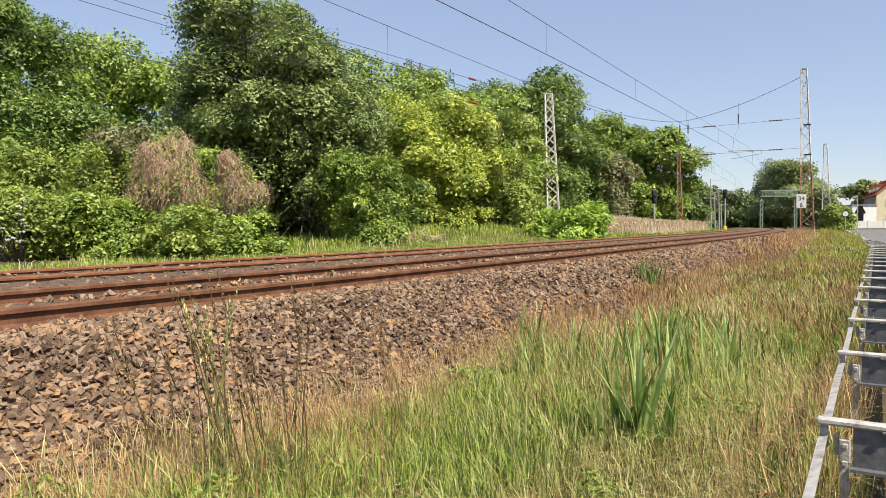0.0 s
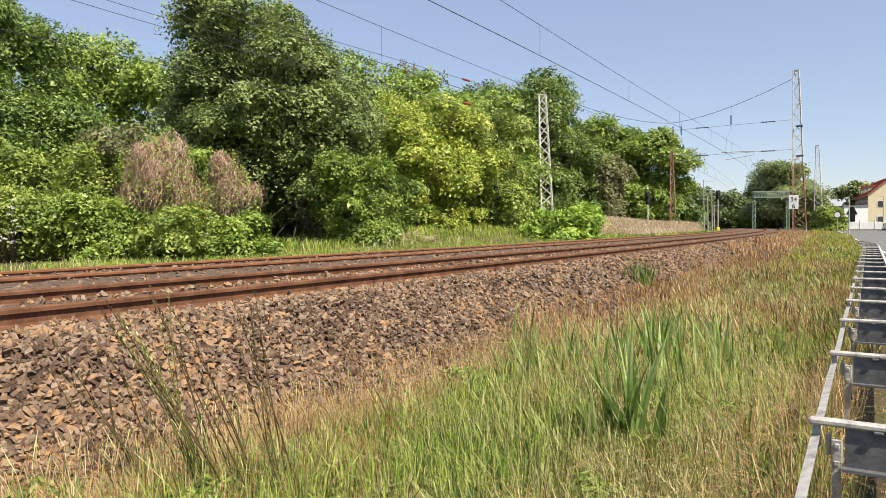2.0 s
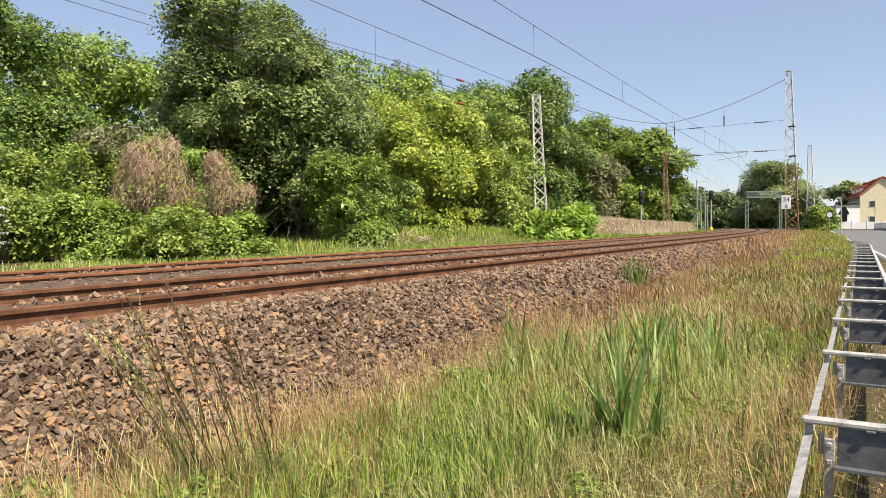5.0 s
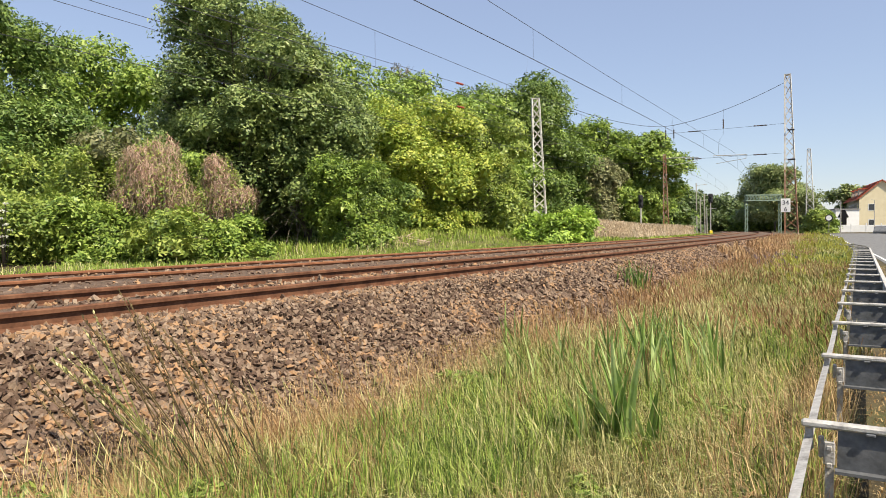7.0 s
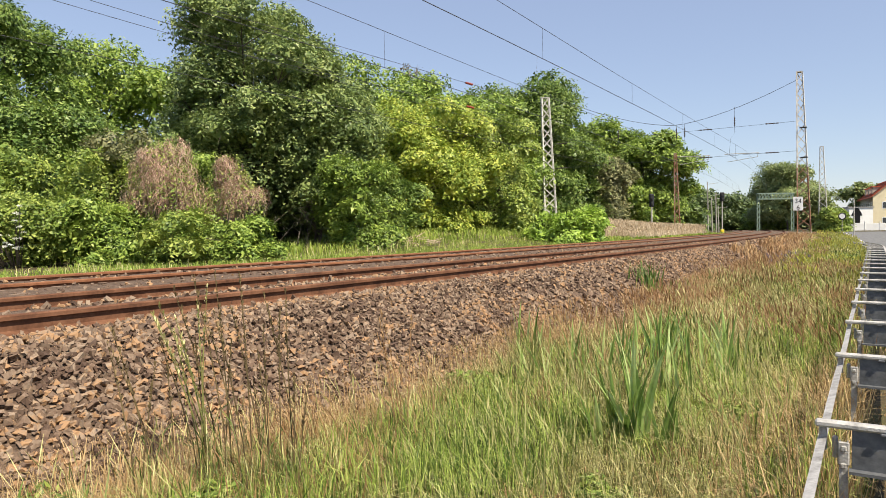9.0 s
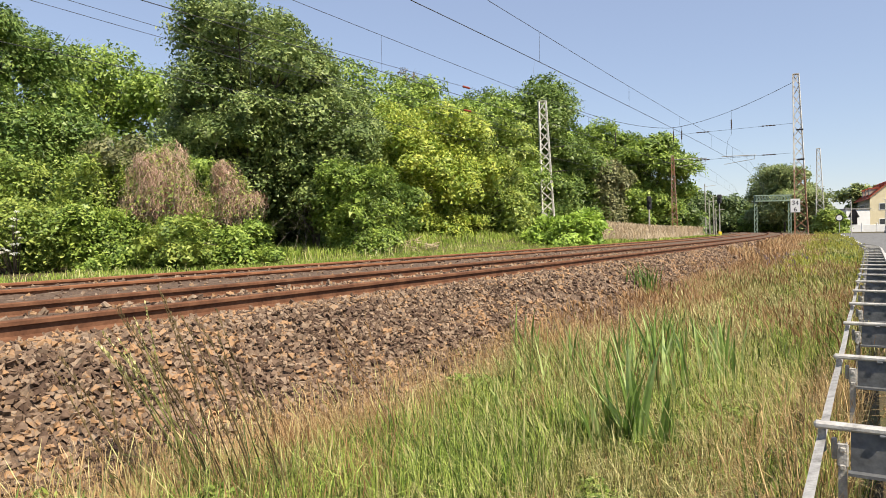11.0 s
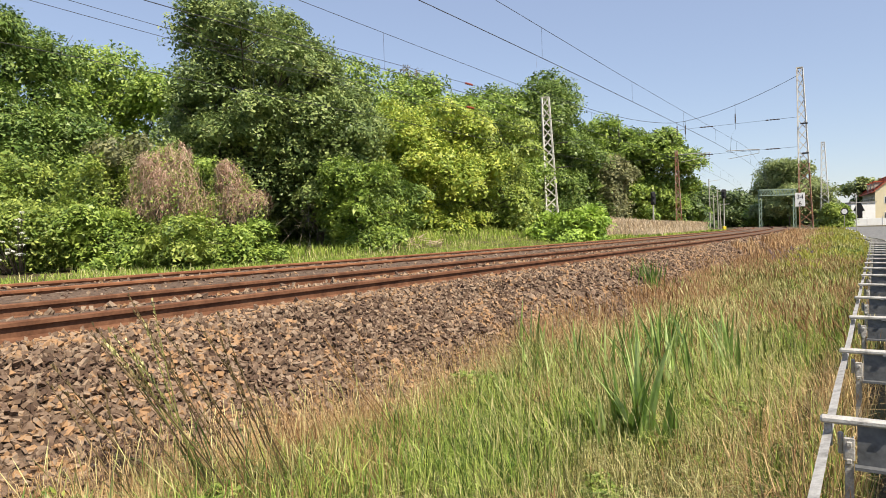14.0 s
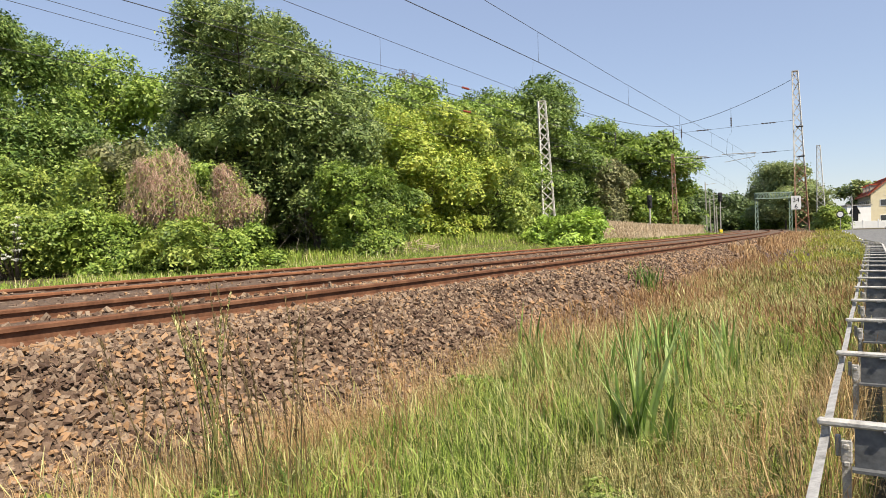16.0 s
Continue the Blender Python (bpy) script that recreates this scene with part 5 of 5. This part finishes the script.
def car(m, label):
    t = thing("parked_car", m, label, "car")
    bm = bmesh.new()
    side = [(-2.1, 0.35), (2.1, 0.35), (2.15, 0.75), (1.9, 0.92), (1.0, 1.0), (0.45, 1.46), (-1.2, 1.48), (-1.95, 1.0), (-2.15, 0.8)]
    L = [bm.verts.new((x, -0.85 + (0.14 if z > 1.1 else 0), z)) for x, z in side]
    R = [bm.verts.new((x, 0.85 - (0.14 if z > 1.1 else 0), z)) for x, z in side]
    bm.faces.new(L), bm.faces.new(R[::-1])
    for i in range(len(side)):
        j = (i + 1) % len(side)
        bm.faces.new((L[i], R[i], R[j], L[j]))
    bmesh.ops.recalc_face_normals(bm, faces=bm.faces)
    bmesh.ops.bevel(bm, geom=list(bm.edges), offset=0.06, segments=2, affect="EDGES")
    part("body", bm, M["zinc_dark"], t)
    for y in (-0.86, 0.86):
        bm = bmesh.new()
        box(bm, (-1.15, y - 0.01, 1.02), (0.4, y + 0.01, 1.34))
        part("side_window", bm, M["glass"], t)
    for x in (-1.35, 1.35):
        for y in (-0.82, 0.82):
            bm = bmesh.new()
            tube(bm, [(x, y - 0.1, 0.33), (x, y + 0.1, 0.33)], 0.33, 16)
            wh = part("wheel", bm, M["black"], t)
            bm = bmesh.new()
            tube(bm, [(x, y - 0.11, 0.33), (x, y + 0.11, 0.33)], 0.2, 12)
            part("rim", bm, M["zinc"], wh)


car(Matrix.Translation((57.6, 87.5, 0.35)) @ Matrix.Rotation(0.9, 4, "Z"), "dark parked car beside the road")


# ---------- plants that sway ----------
def ribbon(bm, pts, w, face, fold=0.25):
    """A leaf blade with a folded midrib along points."""
    rows = []
    n = len(pts)
    for i, p in enumerate(pts):
        p = Vector(p)
        f = i / (n - 1)
        k = w * (0.75 + 0.5 * f if f < 0.3 else 0.9 * (1 - ((f - 0.3) / 0.7) ** 1.6)) + 0.0006
        rows.append((bm.verts.new(p - face * k / 2), bm.verts.new(p + face.cross(Vector((0, 0, 1))) * k * fold), bm.verts.new(p + face * k / 2)))
    for a, b in zip(rows, rows[1:]):
        bm.faces.new((a[0], a[1], b[1], b[0])), bm.faces.new((a[1], a[2], b[2], b[1]))


def reed_clump(x, y, n, h, spreading, seed, wide=0.045, label="tall green broad-leaved reed clump in the meadow", mat=None):
    s, q = plan(x, y)
    t = thing("reed_clump", Matrix.Translation((x, y, float(height(s, q)) - 0.03)), label, "reed", "reeds in the meadow")
    r = random.Random(seed)
    for i in range(n):
        bm = bmesh.new()
        bx, by = r.gauss(0, spreading), r.gauss(0, spreading)
        hh = h * r.uniform(0.55, 1.05)
        a = r.uniform(0, 2 * math.pi)
        lean = Vector((math.cos(a) - 0.25, math.sin(a), 0)) * hh * r.uniform(0.04, 0.4)
        pts = [Vector((bx, by, 0)) + lean * (f ** 1.8) + Vector((0, 0, hh * (f - 0.12 * f * f * lean.length / hh))) for f in (0, 0.2, 0.4, 0.6, 0.8, 1.0)]
        b = r.uniform(0, math.pi)
        ribbon(bm, pts, wide * r.uniform(0.6, 1.35), Vector((math.cos(b), math.sin(b), 0)))
        part("leaf", bm, mat or M["reed"], t)
    return t


def stalk_clump(x, y, n, h, seed, mat, label, spreading=0.05):
    """Tall thin stalks with long drooping panicles."""
    s, q = plan(x, y)
    t = thing("grass_stalks", Matrix.Translation((x, y, float(height(s, q)) - 0.03)), label, "grass", "tall grass stalks")
    r = random.Random(seed)
    for i in range(n):
        bm = bmesh.new()
        hh = h * r.uniform(0.72, 1.04)
        bx, by = r.gauss(0, spreading), r.gauss(0, spreading)
        lean = Vector((r.uniform(-0.26, 0.10), r.uniform(-0.1, 0.1), 0)) * hh

        def at(f):
            return Vector((bx, by, 0)) + lean * f ** 1.7 + Vector((0, 0, hh * f))
        tube(bm, [at(0), at(0.4), at(0.75), at(1.0)], [0.0046, 0.004, 0.0032, 0.0014], 4)
        for k in range(30):   # spikelets
            f = r.uniform(0.68, 1.0)
            p = at(f)
            w = (1.02 - f) * 0.035 + 0.006
            a = r.uniform(0, 6.28)
            e = p + Vector((math.cos(a) * w, math.sin(a) * w, r.uniform(0.01, 0.045)))
            sd = Vector((-math.sin(a), math.cos(a), 0)) * 0.0055
            vs_ = [bm.verts.new(c) for c in (p, p.lerp(e, 0.6) + sd, e, p.lerp(e, 0.6) - sd)]
            bm.faces.new(vs_)
        part("stalk", bm, mat, t)
        bm = bmesh.new()
        a = r.uniform(0, 6.28)
        d = Vector((math.cos(a), math.sin(a), 0))
        f0 = r.uniform(0.1, 0.4)
        ribbon(bm, [at(f0), at(f0) + d * 0.08 + Vector((0, 0, 0.14)), at(f0) + d * 0.2 + Vector((0, 0, 0.2)), at(f0) + d * 0.32 + Vector((0, 0, 0.16))], 0.006, Vector((-d.y, d.x, 0)))
        part("blade", bm, M["grass_green"], t)
    return t


def leafy_weed(x, y, w, h, n, seed):
    s, q = plan(x, y)
    z = float(height(s, q))
    t = thing("leafy_weed", Matrix.Translation((x, y, z)), "low bright-green leafy weed in the grass", "weed", "leafy weeds in the grass")
    r = np.random.default_rng(seed)
    cen = np.stack([r.normal(0, w * 0.4, 9), r.normal(0, w * 0.4, 9), r.uniform(0.3, 0.8, 9) * h], -1)
    bm = bmesh.new()
    for c in cen:
        tube(bm, [(c[0] * 0.3, c[1] * 0.3, -0.02), tuple(c)], [0.004, 0.002], 4)
    part("stem", bm, M["grass_green"], t)
    v, f = leaves(cen, np.tile([w * 0.3, w * 0.3, h * 0.25], (9, 1)), n, 0.028, r, 0.8)
    v[:, 2] = np.maximum(v[:, 2], 0.0)
    part("foliage", np_mesh("foliage", v, f, M["leaf_bright"]), None, t)


for i, (x, y, w, h, n) in enumerate(((-1.15, 3.45, 0.3, 0.26, 500), (-0.85, 3.4, 0.34, 0.22, 500), (-1.4, 3.4, 0.25, 0.2, 350), (-0.5, 3.5, 0.26, 0.18, 300), (0.9, 3.9, 0.3, 0.2, 300), (0.35, 6.2, 0.35, 0.25, 350), (2.2, 4.3, 0.3, 0.25, 300), (2.4, 5.2, 0.35, 0.3, 350), (-2.0, 3.3, 0.3, 0.2, 300))):
    leafy_weed(x, y, w, h, n, 300 + i)
t = thing("dry_twig", Matrix.Translation(along(2.9, 3.8, 0.42).tolist()), "pale bent dry twig lying on the ballast", "twig")
bm = bmesh.new()
tube(bm, [(-0.12, 0.0, -0.06), (-0.02, 0.02, 0.03), (0.05, 0.03, 0.12), (0.12, 0.0, 0.17)], [0.007, 0.008, 0.006, 0.003], 6)
tube(bm, [(-0.02, 0.02, 0.03), (-0.09, 0.0, 0.1)], [0.005, 0.002], 5)
part("stem", bm, M["tan_reed"], t)
REEDS = [reed_clump(*a) for a in ((1.30, 4.75, 17, 0.97, 0.045, 1, 0.075), (1.05, 4.68, 6, 0.62, 0.035, 2, 0.06), (1.50, 4.72, 7, 0.66, 0.04, 3, 0.06), (1.9, 6.9, 22, 0.85, 0.13, 4), (2.35, 7.3, 20, 0.82, 0.12, 5),
                                   (1.35, 6.9, 16, 0.7, 0.13, 6), (0.75, 6.4, 14, 0.62, 0.14, 7), (2.75, 8.0, 16, 0.8, 0.12, 8), (-1.7, 3.25, 6, 0.5, 0.06, 9), (-1.95, 3.2, 4, 0.42, 0.05, 10),
                                   (2.0, 6.2, 12, 0.85, 0.11, 15), (1.55, 6.1, 12, 0.8, 0.11, 16), (2.65, 6.8, 12, 0.85, 0.11, 17), (3.1, 7.5, 10, 0.85, 0.11, 18), (1.05, 7.6, 10, 0.75, 0.13, 19), (0.55, 5.2, 7, 0.5, 0.1, 11), (2.1, 5.4, 6, 0.55, 0.12, 12), (3.4, 8.9, 9, 0.7, 0.13, 13))]
SHRUB = reed_clump(3.95, 13.4, 60, 0.62, 0.16, 14, 0.03, "single dark-green herb tuft in the meadow", M["leaf_deep"])


def grass_tuft(x, y, n, h, mat, seed):
    """A tussock of thin blades that rocks as one piece."""
    s, q = plan(x, y)
    t = thing("grass_tuft", Matrix.Translation((x, y, float(height(s, q)) - 0.03)), "tussock of thin wild grass bending in the wind", "grass", "grass tussocks")
    r = np.random.default_rng(seed)
    b = np.stack([r.normal(0, 0.07, n), r.normal(0, 0.07, n), np.zeros(n)], -1)
    v, f = blades(b[:, 0], b[:, 1], r.uniform(0.5, 1.1, n) * h, r.uniform(0.003, 0.007, n), r.uniform(0.1, 0.9, n), r, b)
    part("foliage", np_mesh("foliage", v, f, mat), None, t)
    return t


TUFTS = []
for i in range(26):
    rr = random.Random(500 + i)
    p = along(rr.uniform(2.2, 7.5), rr.uniform(0.5, 3.2))
    TUFTS.append(grass_tuft(float(p[0]), float(p[1]), 150, rr.uniform(0.42, 0.62), (GREEN, PALE, PALE, RED)[i % 4], 520 + i))
DARK, LIGHT = "tall dark seeding grass stalks before the ballast", "tall pale feathery grass stalks before the ballast"
STALKS = [stalk_clump(*a) for a in ((-1.0, 3.7, 5, 1.42, 31, M["stalk"], DARK, 0.07), (-1.22, 3.72, 6, 1.25, 32, M["stalk"], DARK, 0.09), (-1.42, 3.62, 5, 1.05, 33, M["stalk"], DARK, 0.1),
                                    (-0.78, 3.8, 3, 1.25, 34, M["stalk"], DARK), (-1.2, 3.66, 8, 1.3, 35, M["grass_pale"], LIGHT), (-0.9, 3.62, 4, 0.9, 36, M["stalk"], DARK), (-0.3, 4.6, 4, 1.1, 37, M["grass_red"], LIGHT))]


def motions():
    """Wind: every clump rocks on its root; leftward gusts near 7, 12 and 14.5 s."""
    gust = ((0, 1, 0), (0.5, 8, 4), (1, 5, 3), (1.5, 4, 4), (2, 12, 16), (2.5, 10, 16), (3, 4, 10), (3.5, 9, 14), (4, 10, 16), (5, 15, 8), (5.8, 22, 4), (6.5, 28, 0), (7, 30, 0), (7.5, 37, 4), (8, 28, 0),
            (8.5, 12, 0), (9, 3, 0), (9.6, 6, 0), (10.4, 14, 2), (11.3, 22, 2), (12, 23, 0), (12.5, 16, 0), (13, 12, 0), (13.5, 5, 2), (14, 22, 10), (14.3, 36, 12), (14.6, 30, 10), (15, 24, 0), (15.3, 26, 0), (15.5, 20, 0), (15.8, 9, 0), (16, 1, 0))
    r = random.Random(9)
    for group, left, fore, jitter in ((STALKS, 0.9, 0.8, 3.0), (REEDS, 0.16, 0.1, 1.2), (TUFTS, 0.4, 0.2, 3.0), ([SHRUB], 0.06, 0.05, 0.5)):
        for ob in group:
            k, ph = r.uniform(0.85, 1.1), r.uniform(0, 6.28)
            root = ob.matrix_world.translation.copy()
            walk(ob, [(t, pose(root.x, root.y, root.z, -(-f * fore * k) + jitter * math.sin(2.3 * t + ph), -a * left * k + jitter * math.sin(3.1 * t + 2 * ph), 0)) for t, a, f in gust])


motions()
